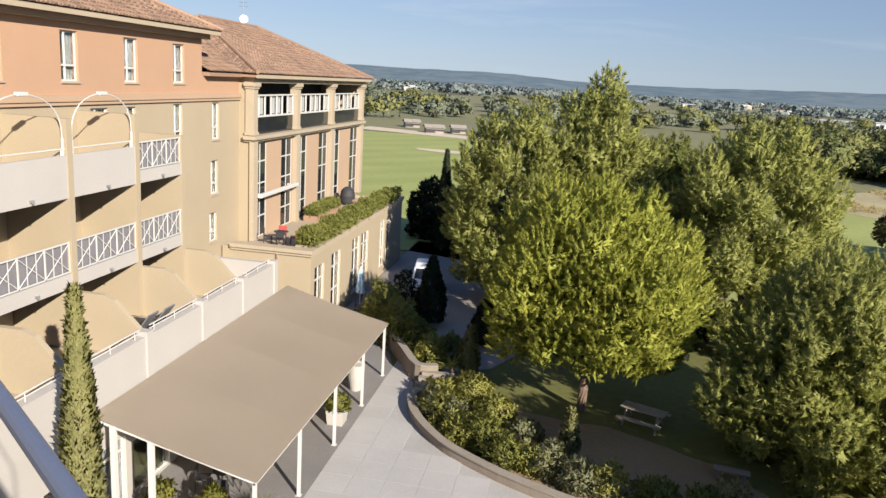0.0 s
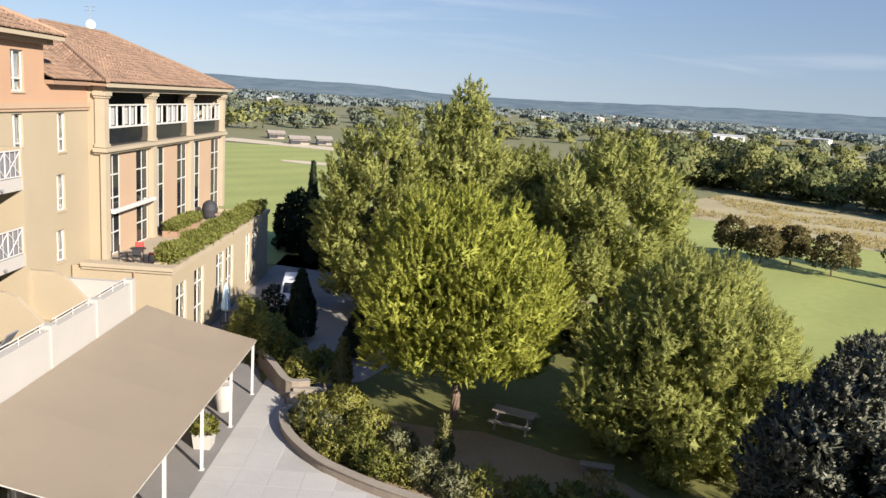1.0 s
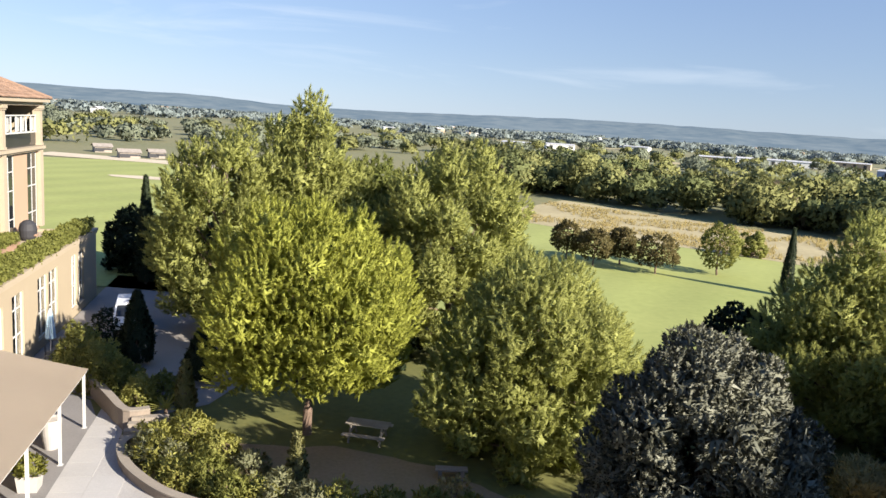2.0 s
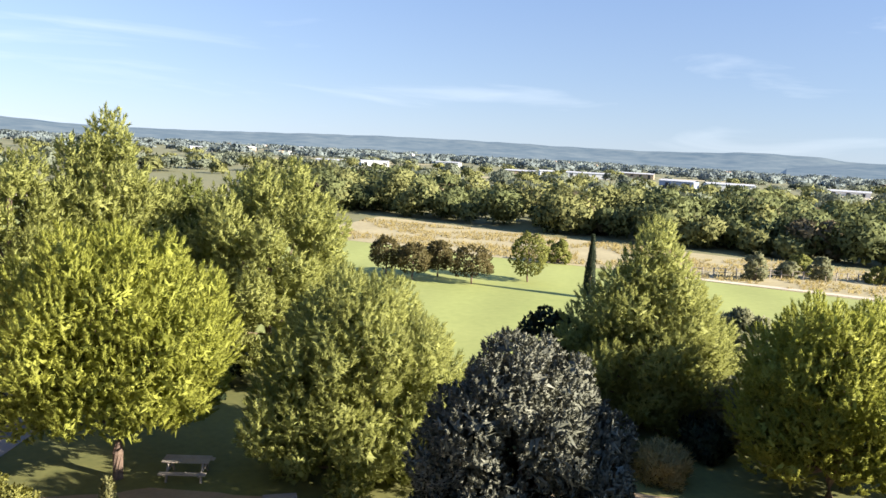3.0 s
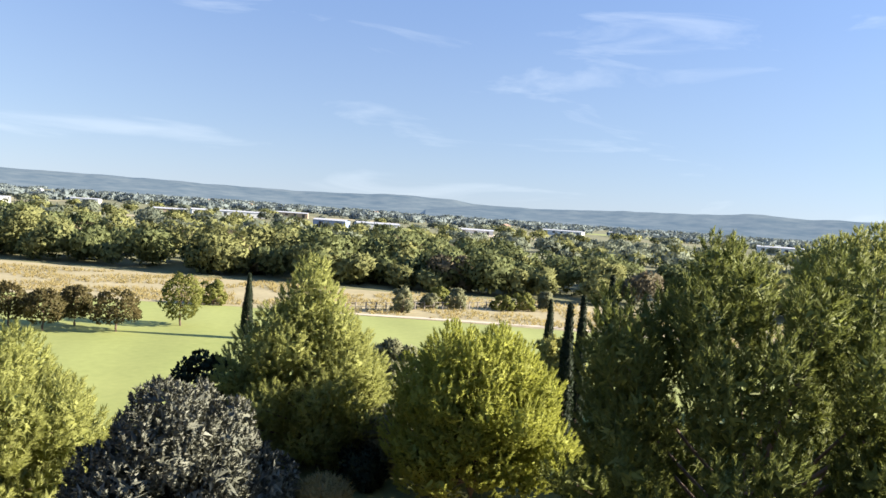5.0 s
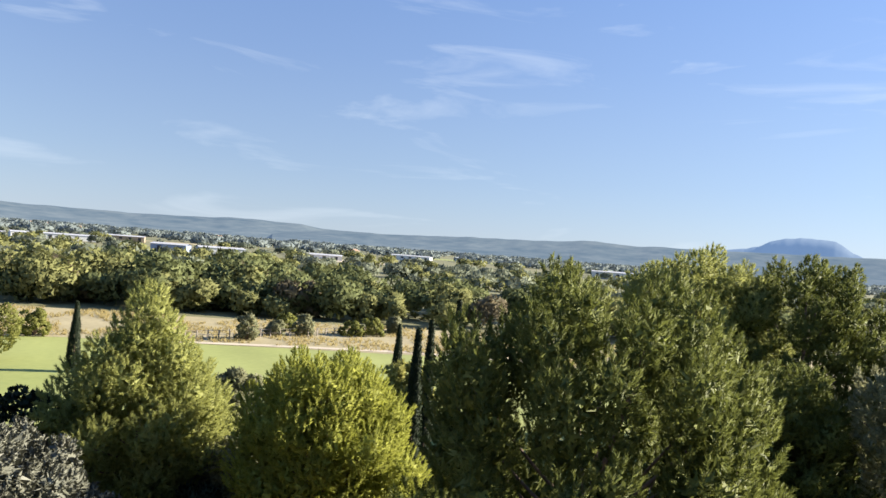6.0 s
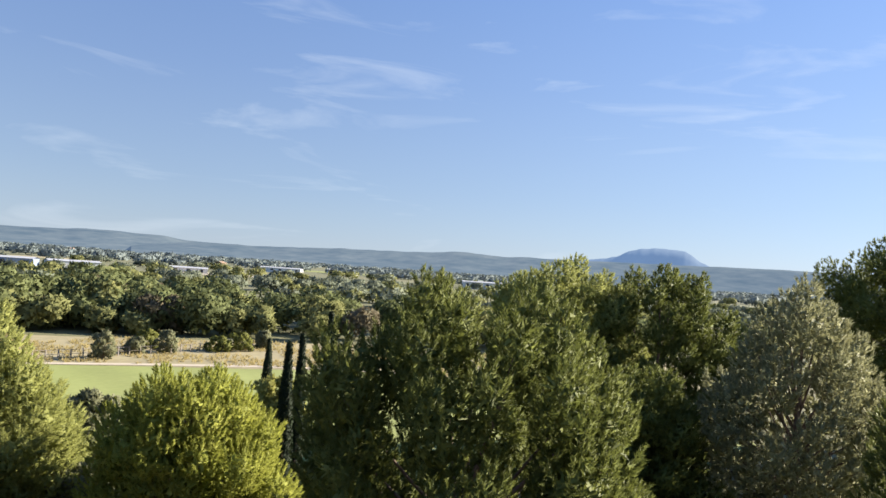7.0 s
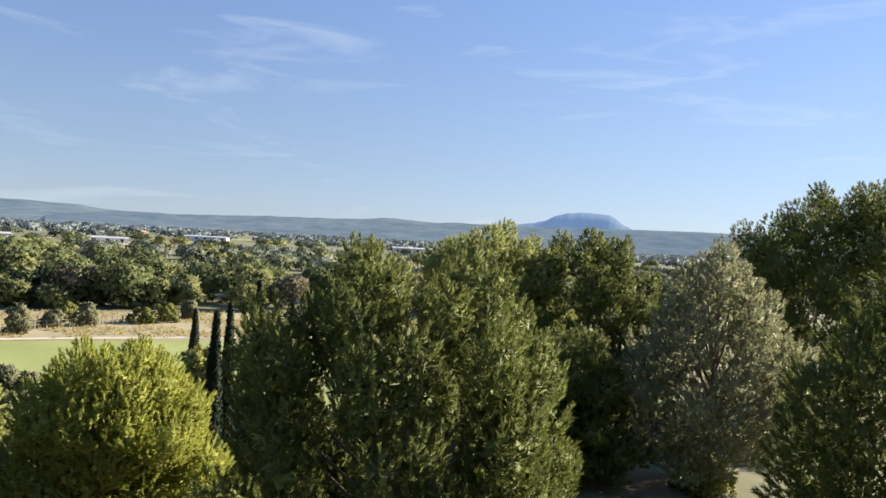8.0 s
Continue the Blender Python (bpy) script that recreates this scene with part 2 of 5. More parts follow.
def tube(bm, pts, r0, r1=None, sides=8):
    """A tapering tube through the points."""
    r1 = r0 if r1 is None else r1
    rings = []
    for i, p in enumerate(pts):
        p = Vector(p)
        a = Vector(pts[min(i + 1, len(pts) - 1)]) - Vector(pts[max(i - 1, 0)])
        q = a.to_track_quat("Z", "Y")
        r = r0 + (r1 - r0) * i / (len(pts) - 1)
        rings.append([bm.verts.new(p + q @ Vector((r * math.cos(t * math.tau / sides), r * math.sin(t * math.tau / sides), 0))) for t in range(sides)])
    for a, b in zip(rings, rings[1:]):
        for i in range(sides):
            bm.faces.new((a[i], a[(i + 1) % sides], b[(i + 1) % sides], b[i]))
    bm.faces.new(rings[0][::-1])
    bm.faces.new(rings[-1])
    return bm


def lathe(bm, profile, centre=(0, 0, 0), sides=16):
    """Turns (radius, height) pairs round the z axis."""
    c = Vector(centre)
    rings = [[bm.verts.new(c + Vector((r * math.cos(t * math.tau / sides), r * math.sin(t * math.tau / sides), z))) for t in range(sides)] for r, z in profile]
    for a, b in zip(rings, rings[1:]):
        for i in range(sides):
            bm.faces.new((a[i], a[(i + 1) % sides], b[(i + 1) % sides], b[i]))
    bm.faces.new(rings[0][::-1])
    bm.faces.new(rings[-1])
    return bm


def pierced(bm, x0, x1, ys, zs, holes):
    """A wall slab in the y-z plane with rectangular openings (y0, y1, z0, z1) right through it."""
    ycuts = sorted({*ys, *[c for h in holes for c in h[:2]]})
    for a, b in zip(ycuts, ycuts[1:]):
        stack = sorted((h[2], h[3]) for h in holes if h[0] <= a + 1e-6 and h[1] >= b - 1e-6)
        z = zs[0]
        for lo, hi in stack:
            if lo > z + 1e-6:
                box(bm, x0, x1, a, b, z, lo)
            z = hi
        if z < zs[1] - 1e-6:
            box(bm, x0, x1, a, b, z, zs[1])
    bmesh.ops.remove_doubles(bm, verts=bm.verts[:], dist=0.0005)
    return bm


def sheet(name, outline, z, mat, label, category="ground", kind="structure"):
    """A flat piece of ground with the given outline."""
    bm = bmesh.new()
    bm.faces.new([bm.verts.new((x, y, z)) for x, y in outline])
    ob = mesh_object(name, bm, mat)
    return tagged(ob, label, category, kind=kind)


def ragged(cx, cy, rx, ry, turn=0.0, n=40, wobble=0.15, seed=1):
    """An uneven oval outline."""
    rng = random.Random(seed)
    ph = [rng.uniform(0, 6.28) for _ in range(4)]
    out = []
    for i in range(n):
        a = i * math.tau / n
        k = 1 + wobble * (math.sin(2 * a + ph[0]) * 0.5 + math.sin(3 * a + ph[1]) * 0.4 + math.sin(7 * a + ph[2]) * 0.25 + math.sin(13 * a + ph[3]) * 0.15)
        x, y = rx * k * math.cos(a), ry * k * math.sin(a)
        c, s = math.cos(radians(turn)), math.sin(radians(turn))
        out.append((cx + x * c - y * s, cy + x * s + y * c))
    return out


# ---- foliage ----
def unit(v):
    return v / np.maximum(np.linalg.norm(v, axis=-1, keepdims=True), 1e-9)


def blades_mesh(name, pts, dirs, length, width, blades, spread, rng, mat, parent=None, belly=0.5, shoot=0.0, normals=None, corners=4):
    """Tufts of small blades splayed round each tuft's direction: four-cornered leaves, or three-cornered needles."""
    p = np.repeat(pts, blades, axis=0)
    d = np.repeat(dirs, blades, axis=0)
    a = unit(d + spread * rng.normal(size=d.shape))
    L = length * rng.uniform(0.65, 1.25, size=(len(p), 1))
    s = unit(np.cross(a, rng.normal(size=a.shape))) * width * rng.uniform(0.7, 1.3, size=(len(p), 1))
    p = p + 0.12 * length * rng.normal(size=p.shape) + d * shoot * rng.uniform(0, 1, size=(len(p), 1))
    if normals is not None:
        nn = unit(np.repeat(normals, blades, axis=0) + 0.2 * rng.normal(size=a.shape))
        s = np.where(np.sum(np.cross(a, s) * nn, axis=1, keepdims=True) > 0, -s, s)
    if corners == 4:
        v = np.stack([p, p + a * L * belly + s, p + a * L, p + a * L * belly - s], axis=1).reshape(-1, 3)
    else:
        v = np.stack([p + s, p + a * L, p - s], axis=1).reshape(-1, 3)
    me = bpy.data.meshes.new(name)
    q = len(p)
    starts = np.arange(0, corners * q, corners, dtype=np.int32)
    me.vertices.add(len(v))
    me.vertices.foreach_set("co", v.astype(np.float32).ravel())
    me.loops.add(len(v))
    me.loops.foreach_set("vertex_index", np.arange(len(v), dtype=np.int32))
    me.polygons.add(q)
    me.polygons.foreach_set("loop_start", starts)
    me.polygons.foreach_set("loop_total", np.full(q, corners, dtype=np.int32))
    me.update(calc_edges=True)
    if normals is not None:
        me.polygons.foreach_set("use_smooth", np.ones(q, dtype=bool))
        me.normals_split_custom_set_from_vertices(np.repeat(nn, corners, axis=0).astype(np.float32))
    me.materials.append(mat)
    ob = new(name, me)
    if parent:
        ob.parent = parent
    return ob


def lobes_on(profile, height0, height1, count, rng, lobe, centre=(0, 0), squash=1.0, depth=(0.62, 0.95)):
    """Lobe centres, outward ways and radii over a crown whose radius at a height fraction h is profile(h)."""
    hs = np.linspace(0.0, 1.0, 200)
    rs = np.array([max(profile(h), 0.02) for h in hs])
    cum = np.cumsum(rs); cum = cum / cum[-1]
    h = np.interp((np.arange(count) + rng.uniform(0.1, 0.9, count)) / count, cum, hs)
    r = np.interp(h, hs, rs)
    ang = np.arange(count) * 2.39996 + rng.uniform(-0.25, 0.25, count)
    ph = rng.uniform(0, 6.28, 4)
    r = r * (1 + (1 - 0.7 * h) * (0.11 * np.sin(2 * ang + 5 * h + ph[0]) + 0.09 * np.sin(3 * ang - 9 * h + ph[1]) + 0.06 * np.sin(5 * ang + 14 * h + ph[2])))
    k = rng.uniform(depth[0], depth[1], count)
    lr = lobe * rng.uniform(0.65, 1.35, count)
    rad = np.maximum(r * k - lr * 0.3, 0.0)
    c = np.stack([centre[0] + rad * np.cos(ang), centre[1] + rad * np.sin(ang) * squash, height0 + (height1 - height0) * h - lr * 0.4 * h], axis=1)
    out = unit(np.stack([np.cos(ang) * (1.1 - h), np.sin(ang) * (1.1 - h), (h - 0.35) * 1.1], axis=1))
    return c, out, lr


def tufts_on(c, out, lr, per, rng, up=0.6, flat=0.85, inner=0.7):
    """Tuft places and ways over the outer side of each lobe."""
    P, D, N = [], [], []
    for ci, oi, ri in zip(c, out, lr):
        m = max(4, int(per * ri * ri))
        d = unit(rng.normal(size=(m * 2, 3)))
        d = d[(d @ oi) > -0.35][:m]
        P.append(ci + d * ri * rng.uniform(inner, 1.05, size=(len(d), 1)) * np.array([1, 1, flat]))
        D.append(unit(d * 0.7 + oi * 0.35 + np.array([0, 0, up])))
        N.append(unit(d * 0.9 + oi * 0.5))
    return np.concatenate(P), np.concatenate(D), np.concatenate(N)


def trunk_mesh(height, radius, rng, lean=0.0, sides=10):
    bm = bmesh.new()
    pts = [(lean * (k / 7) ** 2 + 0.06 * rng.normal(), 0.06 * rng.normal(), height * k / 7 - 0.15) for k in range(8)]
    tube(bm, pts, radius, radius * 0.25, sides)
    return bm, pts


PROFILES = dict(
    dome=lambda h: max(0.0, 1 - abs((h - 0.44) / (0.58 if h > 0.44 else 0.56)) ** 2.3) ** 0.55,
    broad=lambda h: max(0.0, 1 - abs((h - 0.30) / (0.72 if h > 0.30 else 0.42)) ** 2.2) ** 0.6,
    parasol=lambda h: max(0.0, 1 - abs((h - 0.42) / (0.60 if h > 0.42 else 0.60)) ** 2.4) ** 0.5,
    cone_round=lambda h: min(1.0, 0.62 + 1.5 * h) if h < 0.26 else max(0.05, 1 - ((h - 0.26) / 0.76) ** 1.75),
    round=lambda h: math.sqrt(max(0.0, 1 - (2 * h - 0.85) ** 2 / 1.35)) if h < 1 else 0.1,
    spire=lambda h: min(1.0, 0.7 + 2 * h) if h < 0.15 else max(0.04, 1 - ((h - 0.15) / 0.87) ** 1.5),
)


def limb_tubes(bm, c, pts, bottom, height, trunk_r, rng, limbs):
    """Curving limbs from the trunk out to some of the places c."""
    top = bottom + (height - bottom) * 0.8
    for k in rng.permutation(len(c))[:limbs]:
        z0 = max(0.3 * bottom, bottom * 0.8 + (c[k][2] - bottom) * 0.55)
        mid = (c[k][0] * 0.5, c[k][1] * 0.5, (z0 + c[k][2]) / 2 - 0.1)
        i = int(min(0.999, z0 / top) * 7)
        tube(bm, [(pts[i][0], pts[i][1], z0), mid, tuple(c[k])], trunk_r * 0.35, trunk_r * 0.08, 6)


def tree(name, label, x, y, height, radius, bottom, profile, mat, seed, lobe=0.9, count=150, per=48, length=0.42, width=0.05, blades=6,
         spread=0.45, up=0.6, trunk_r=0.22, lean=0.0, category="tree", group="", ground=0.0, limbs=14, depth=(0.62, 0.95)):
    """A broadleaf tree: trunk, limbs and a crown of leaf tufts over many lobes."""
    rng = np.random.default_rng(seed)
    t = thing(name, label, category, group, at=pose(x, y, ground))
    bm, pts = trunk_mesh(bottom + (height - bottom) * 0.8, trunk_r, rng, lean)
    c, out, lr = lobes_on(lambda h: PROFILES[profile](h) * radius, bottom, height, count, rng, lobe, depth=depth)
    limb_tubes(bm, c, pts, bottom, height, trunk_r, rng, limbs)
    part("trunk", bm, M["bark"], t)
    P, D, N = tufts_on(c, out, lr, per, rng, up)
    blades_mesh("crown", P, D, length, width, blades, spread, rng, mat, t, normals=N)
    return t


def sprays(c, axis, lr, stretch, gap, rng):
    """Places over the joined outer skin of long lobes, about gap apart, with the skin's outward way at each."""
    K = len(c)
    m = np.maximum(20, (22 * stretch * lr * lr / (gap * gap)).astype(int))
    who = np.repeat(np.arange(K), m)
    d = unit(rng.normal(size=(len(who), 3)))
    ax = axis[who]
    along = np.sum(d * ax, axis=1, keepdims=True)
    P = c[who] + lr[who][:, None] * (d + ax * along * (stretch - 1))
    N = unit(d + ax * along * (1 / stretch - 1))
    keep = N[:, 2] > -0.75
    for k in range(K):
        v = P - c[k]
        a = v @ axis[k]
        q = (np.sum(v * v, axis=1) - a * a + (a / stretch) ** 2) / lr[k] ** 2
        keep &= (q > 0.80) | (who == k)
    P, N, who = P[keep], N[keep], who[keep]
    order = rng.permutation(len(P))
    P, N, who = P[order], N[order], who[order]
    _, first = np.unique(np.floor(P / gap).astype(int), axis=0, return_index=True)
    return P[first], N[first], who[first]


def needles(name, P, A, N, long_, length, width, count, open_, rng, mat, parent, soft=0.5):
    """Shoots along A at the places P, each bristling with count needles that lean open_ away from it."""
    k = np.repeat(rng.uniform(0.6, 1.3, size=(len(P), 1)), count, axis=0)
    p, a, n = (np.repeat(v, count, axis=0) for v in (P, A, N))
    t = rng.uniform(0, 1, size=(len(p), 1)) ** 0.8
    e = rng.normal(size=p.shape)
    e = unit(e - a * np.sum(e * a, axis=1, keepdims=True))
    base = p + a * long_ * k * (t - 0.35)
    d = unit(a * (0.55 + 0.5 * t) + e * open_)
    return blades_mesh(name, base, d, length, width, 1, 0.16, rng, mat, parent, normals=unit(e * 0.8 + n * soft + a * 0.35), corners=3)


def pine(label, x, y, height, radius, bottom, profile, mat, seed, lobe=0.8, count=100, stretch=1.4, rise=0.9, gap=0.36, shoot=(0.42, 0.17, 0.018, 46),
         open_=0.6, up=0.9, trunk_r=0.24, lean=0.0, limbs=26, depth=(0.72, 1.02), fill=80, name="pine_tree", soft=0.5, lift=0.0):
    """A pine: trunk, limbs, and boughs ending in long lobes whose skin is set with bristling shoots, dark between them."""
    rng = np.random.default_rng(seed)
    t = thing(name, label, "tree", at=pose(x, y, 0))
    bm, pts = trunk_mesh(bottom + (height - bottom) * 0.8, trunk_r, rng, lean)
    fn = PROFILES[profile]
    c, out, lr = lobes_on(lambda h: fn(h) * radius, bottom, height - lobe * 0.5, count, rng, lobe, depth=depth)
    c[:, 2] += lift * rng.normal(size=len(c))
    h = np.clip((c[:, 2:3] - bottom) / (height - bottom), 0, 1)
    flat = unit(out * np.array([1, 1, 0.0]) + 1e-6)
    axis = unit(flat * (1.15 - h) + np.array([0, 0, 1]) * rise * (1.4 * h - 0.05) + 0.16 * rng.normal(size=out.shape))
    limb_tubes(bm, c, pts, bottom, height, trunk_r, rng, limbs)
    part("trunk", bm, M["bark"], t)
    P, N, who = sprays(c, axis, lr, stretch, gap, rng)
    A = unit(N * 0.65 + axis[who] * 0.35 + np.array([0, 0, up]) + 0.15 * rng.normal(size=N.shape))
    needles("crown", P, A, N, *shoot, open_, rng, mat, t, soft)
    m = np.maximum(8, (fill * lr ** 2 * stretch).astype(int))
    who = np.repeat(np.arange(len(c)), m)
    d = unit(rng.normal(size=(len(who), 3)))
    q = lr[who][:, None] * rng.uniform(0.15, 0.8, size=(len(who), 1)) ** 0.6
    P = c[who] + q * (d + axis[who] * np.sum(d * axis[who], axis=1, keepdims=True) * (stretch - 1))
    blades_mesh("inner_foliage", P, unit(rng.normal(size=P.shape)), 0.36, 0.07, 4, 0.6, rng, mat, t, normals=d, corners=3)
    return t


# ---- ground and distance ----
def build_ground():
    bm = bmesh.new()
    ring = []
    for r in (0.0, 40, 120, 300, 800, 2000, 4900):
        ring.append([bm.verts.new((r * math.cos(a * math.tau / 48), r * math.sin(a * math.tau / 48), -0.06)) for a in range(48)] if r else [bm.verts.new((0, 0, -0.06))])
    for i in range(48):
        bm.faces.new((ring[0][0], ring[1][i], ring[1][(i + 1) % 48]))
    for a, b in zip(ring[1:], ring[2:]):
        for i in range(48):
            bm.faces.new((a[i], b[i], b[(i + 1) % 48], a[(i + 1) % 48]))
    tagged(mesh_object("ground", bm, M["ground"]), "wide plain of rough dry grass reaching the hills", "ground", kind="structure")
    sheet("garden_lawn", ragged(16, 24, 30, 26, -20, 60, 0.05, 4), -0.03, M["lawn"], "shaded green garden lawn under the pines", "lawn")
    sheet("fairway", [(-14, 60), (-60, 66), (-95, 120), (-80, 186), (-40, 192), (-14, 186), (2, 168), (16, 124), (30, 112), (37, 107), (48, 93), (60, 80.5), (76, 60), (90, 40), (97, 20), (100, -5), (70, -8), (45, 12), (36, 22), (30, 34), (16, 46), (0, 56)], 0.0, M["fairway"], "mown green golf fairway with stripes of shade", "fairway")
    sheet("dry_field", [(30, 112), (38, 124), (56, 146), (76, 112), (92, 88), (109, 66), (128, 40), (140, 0), (101, -5), (97, 20), (90, 40), (76, 60), (60, 80.5), (48, 93), (37, 107)], 0.02, M["dry"], "strip of straw-coloured dry field grass", "field")
    sheet("cart_path", [(66, 72.2), (75, 62), (86, 48), (93, 33), (94.5, 33.4), (87.4, 49), (76.2, 63.2), (67, 73.2)], 0.06, M["sand"], "pale gravel path along the fairway", "path")
    sheet("bunker", ragged(-25, 150, 7, 3.2, -10, 30, 0.2, 8), 0.06, M["sand"], "pale sand bunker on the golf course", "bunker")
    sheet("dirt_track", [(-60, 196), (-30, 188), (-8, 176), (-6, 184), (-28, 198), (-58, 208)], 0.06, M["sand"], "sandy track behind the golf course", "track")
    sheet("bare_earth", ragged(2.5, 28.2, 6.0, 2.2, -22, 40, 0.25, 3), 0.0, M["dirt"], "patch of bare brown earth on the lawn", "ground")
    sheet("bare_earth", ragged(23, 20, 8.0, 2.2, -35, 40, 0.25, 5), 0.0, M["dirt"], "patch of bare brown earth beside the bushes", "ground")
    sheet("bare_earth", ragged(47, -3, 6.0, 2.6, 70, 40, 0.25, 6), 0.0, M["dirt"], "sunlit bare earth under the pines", "ground")
    sheet("driveway", [(-13.0, 40.2), (-8.6, 36.4), (-5.2, 34.4), (-3.2, 35.6), (-1.6, 39), (-2.2, 44), (-4, 52), (-6, 62), (-13.0, 64)], 0.0, M["asphalt"], "pale worn asphalt driveway", "driveway")

    rp = random.Random(44)
    for k in range(26):
        az, r = rp.uniform(-35, 100), 10 ** rp.uniform(2.42, 3.3)
        if r < 330 and az < 12:
            continue
        sheet("far_field", ragged(r * math.sin(radians(az)), r * math.cos(radians(az)), r * rp.uniform(0.05, 0.12), r * rp.uniform(0.03, 0.07), -az + rp.uniform(-20, 20), 24, 0.25, k), 0.02 + 0.01 * (k % 5), M[("dry", "fairway", "dry", "sand")[k % 4]], "open field far off on the plain", "field")


def ridge(name, label, az0, az1, dist, heights, mat, seed, rough=6.0, deep=700, fine=160):
    """A far range: heights holds pairs of azimuth and height over the eye, in degrees."""
    bm = bmesh.new()
    n = fine
    rows_ = []
    for i in range(n + 1):
        u = i / n
        az = radians(az0 + (az1 - az0) * u)
        e = np.interp(az0 + (az1 - az0) * u, *zip(*heights))
        top = EYE + dist * math.tan(radians(e)) + rough * (noise.noise((u * 0.2 * n, seed, 0)) * 0.6 + noise.noise((u * 0.45 * n, seed, 3)) * 0.12)
        col = []
        for k, (dd, hh) in enumerate(((-deep, 0.0), (-deep * 0.55, 0.42), (-deep * 0.25, 0.78), (0, 1.0), (deep * 0.5, 0.5))):
            r = dist + dd
            z = hh * top + (rough * 0.5 * noise.noise((u * 14, k * 3.1, seed)) if 0 < hh < 1 else 0)
            col.append(bm.verts.new((r * math.sin(az), r * math.cos(az), max(z, -1))))
        rows_.append(col)
    for a, b in zip(rows_, rows_[1:]):
        for k in range(4):
            bm.faces.new((a[k], a[k + 1], b[k + 1], b[k]))
    for f in bm.faces:
        f.smooth = True
    tagged(mesh_object(name, bm, mat), label, "hill", kind="structure")


build_ground()
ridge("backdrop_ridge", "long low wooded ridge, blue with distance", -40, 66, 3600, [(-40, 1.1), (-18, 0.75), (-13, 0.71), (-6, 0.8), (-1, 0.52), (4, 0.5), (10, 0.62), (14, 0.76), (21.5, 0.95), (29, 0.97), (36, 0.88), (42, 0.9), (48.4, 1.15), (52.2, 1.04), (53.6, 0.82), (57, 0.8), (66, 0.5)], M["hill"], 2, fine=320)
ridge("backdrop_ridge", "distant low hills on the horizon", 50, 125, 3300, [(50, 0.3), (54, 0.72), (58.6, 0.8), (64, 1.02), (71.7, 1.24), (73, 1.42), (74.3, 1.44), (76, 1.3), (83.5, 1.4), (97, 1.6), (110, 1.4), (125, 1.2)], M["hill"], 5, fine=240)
ridge("backdrop_mountain", "flat-topped mountain far away, blue with haze", 80, 95, 4500, [(80, 0.9), (83.0, 1.42), (84.6, 1.66), (85.5, 1.85), (86.3, 2.28), (87.1, 2.5), (88.2, 2.63), (89.3, 2.6), (90.3, 2.52), (90.7, 2.3), (91.4, 1.8), (92.2, 1.45), (95, 0.8)], M["mesa"], 9, rough=5, deep=300, fine=150)


def wood_clumps(name, label, places, mat, seed, blades, length, width, per, kind="stuff"):
    """Many far trees in one mesh: each a small crown of clumped leaves."""
    rng = np.random.default_rng(seed)
    P, D, N = [], [], []
    for x, y, h, r in places:
        k = 7
        ang = rng.uniform(0, 6.28, k)
        c = np.stack([x + r * 0.55 * np.cos(ang), y + r * 0.55 * np.sin(ang), h * rng.uniform(0.3, 0.82, k)], axis=1)
        lr = r * rng.uniform(0.4, 0.75, k)
        for ci, ri in zip(c, lr):
            d = unit(rng.normal(size=(per, 3)))
            d[:, 2] = np.abs(d[:, 2]) * np.where(rng.uniform(size=per) < 0.8, 1, -1)
            P.append(ci + d * ri * np.array([1, 1, min(1.0, 0.45 * h / r)]))
            D.append(unit(np.cross(d, rng.normal(size=d.shape)) + 0.2 * d))
            N.append(unit(d + 0.5 * unit(ci - np.array([x, y, h * 0.5]))))
    ob = blades_mesh(name, np.concatenate(P), np.concatenate(D), length, width, blades, 0.7, rng, mat, normals=np.concatenate(N), corners=3)
    return tagged(ob, label, "woods", kind=kind)


def polar(az, r):
    return r * math.sin(radians(az)), r * math.cos(radians(az))


def scatter(rng, n, az, dist, h, r, keep=None):
    out = []
    while len(out) < n:
        a, d = rng.uniform(*az), math.exp(rng.uniform(math.log(dist[0]), math.log(dist[1])))
        if keep and not keep(a, d):
            continue
        x, y = polar(a, d)
        k = rng.uniform(0.7, 1.35)
        out.append((x, y, h * k, r * k * rng.uniform(0.8, 1.25)))
    return out


rng0 = random.Random(11)
# the belt of trees behind the dry field
belt = []
for i in range(270):
    u = rng0.random()
    ax, ay = np.interp(u, [0, 0.2, 0.5, 0.75, 1], [30, 60, 93, 115, 150]), np.interp(u, [0, 0.2, 0.5, 0.75, 1], [168, 152, 94, 70, -20])
    off = rng0.uniform(0, 1) ** 1.4 * 42
    n_ = Vector((0.80, 0.6))
    k = rng0.choice((0.65, 0.85, 1.0, 1.2, 1.5)) * rng0.uniform(0.9, 1.1)
    belt.append((ax + n_.x * off, ay + n_.y * off, 5.8 * k, 3.3 * k))
for k, (lab, mk) in enumerate((("green", "woods"), ("yellow-green", "grove"), ("rust-brown", "rust"))):
    own = [b for i, b in enumerate(belt) if (i * 7 % 10 < 6, 6 <= i * 7 % 10 < 9, i * 7 % 10 == 9)[k]]
    wood_clumps("woodland_belt", "belt of " + lab + " woodland behind the dry field", own, M[mk], 21 + k, 1, 0.9, 0.32, 130)
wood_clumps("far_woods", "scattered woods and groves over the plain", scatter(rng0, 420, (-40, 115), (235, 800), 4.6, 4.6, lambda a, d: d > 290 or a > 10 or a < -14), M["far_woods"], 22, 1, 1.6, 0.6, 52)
wood_clumps("far_woods", "yellowing groves over the plain", scatter(rng0, 200, (-40, 115), (235, 700), 5.2, 4.6, lambda a, d: d > 290 or a > 10 or a < -14), M["grove"], 25, 1, 1.6, 0.6, 52)
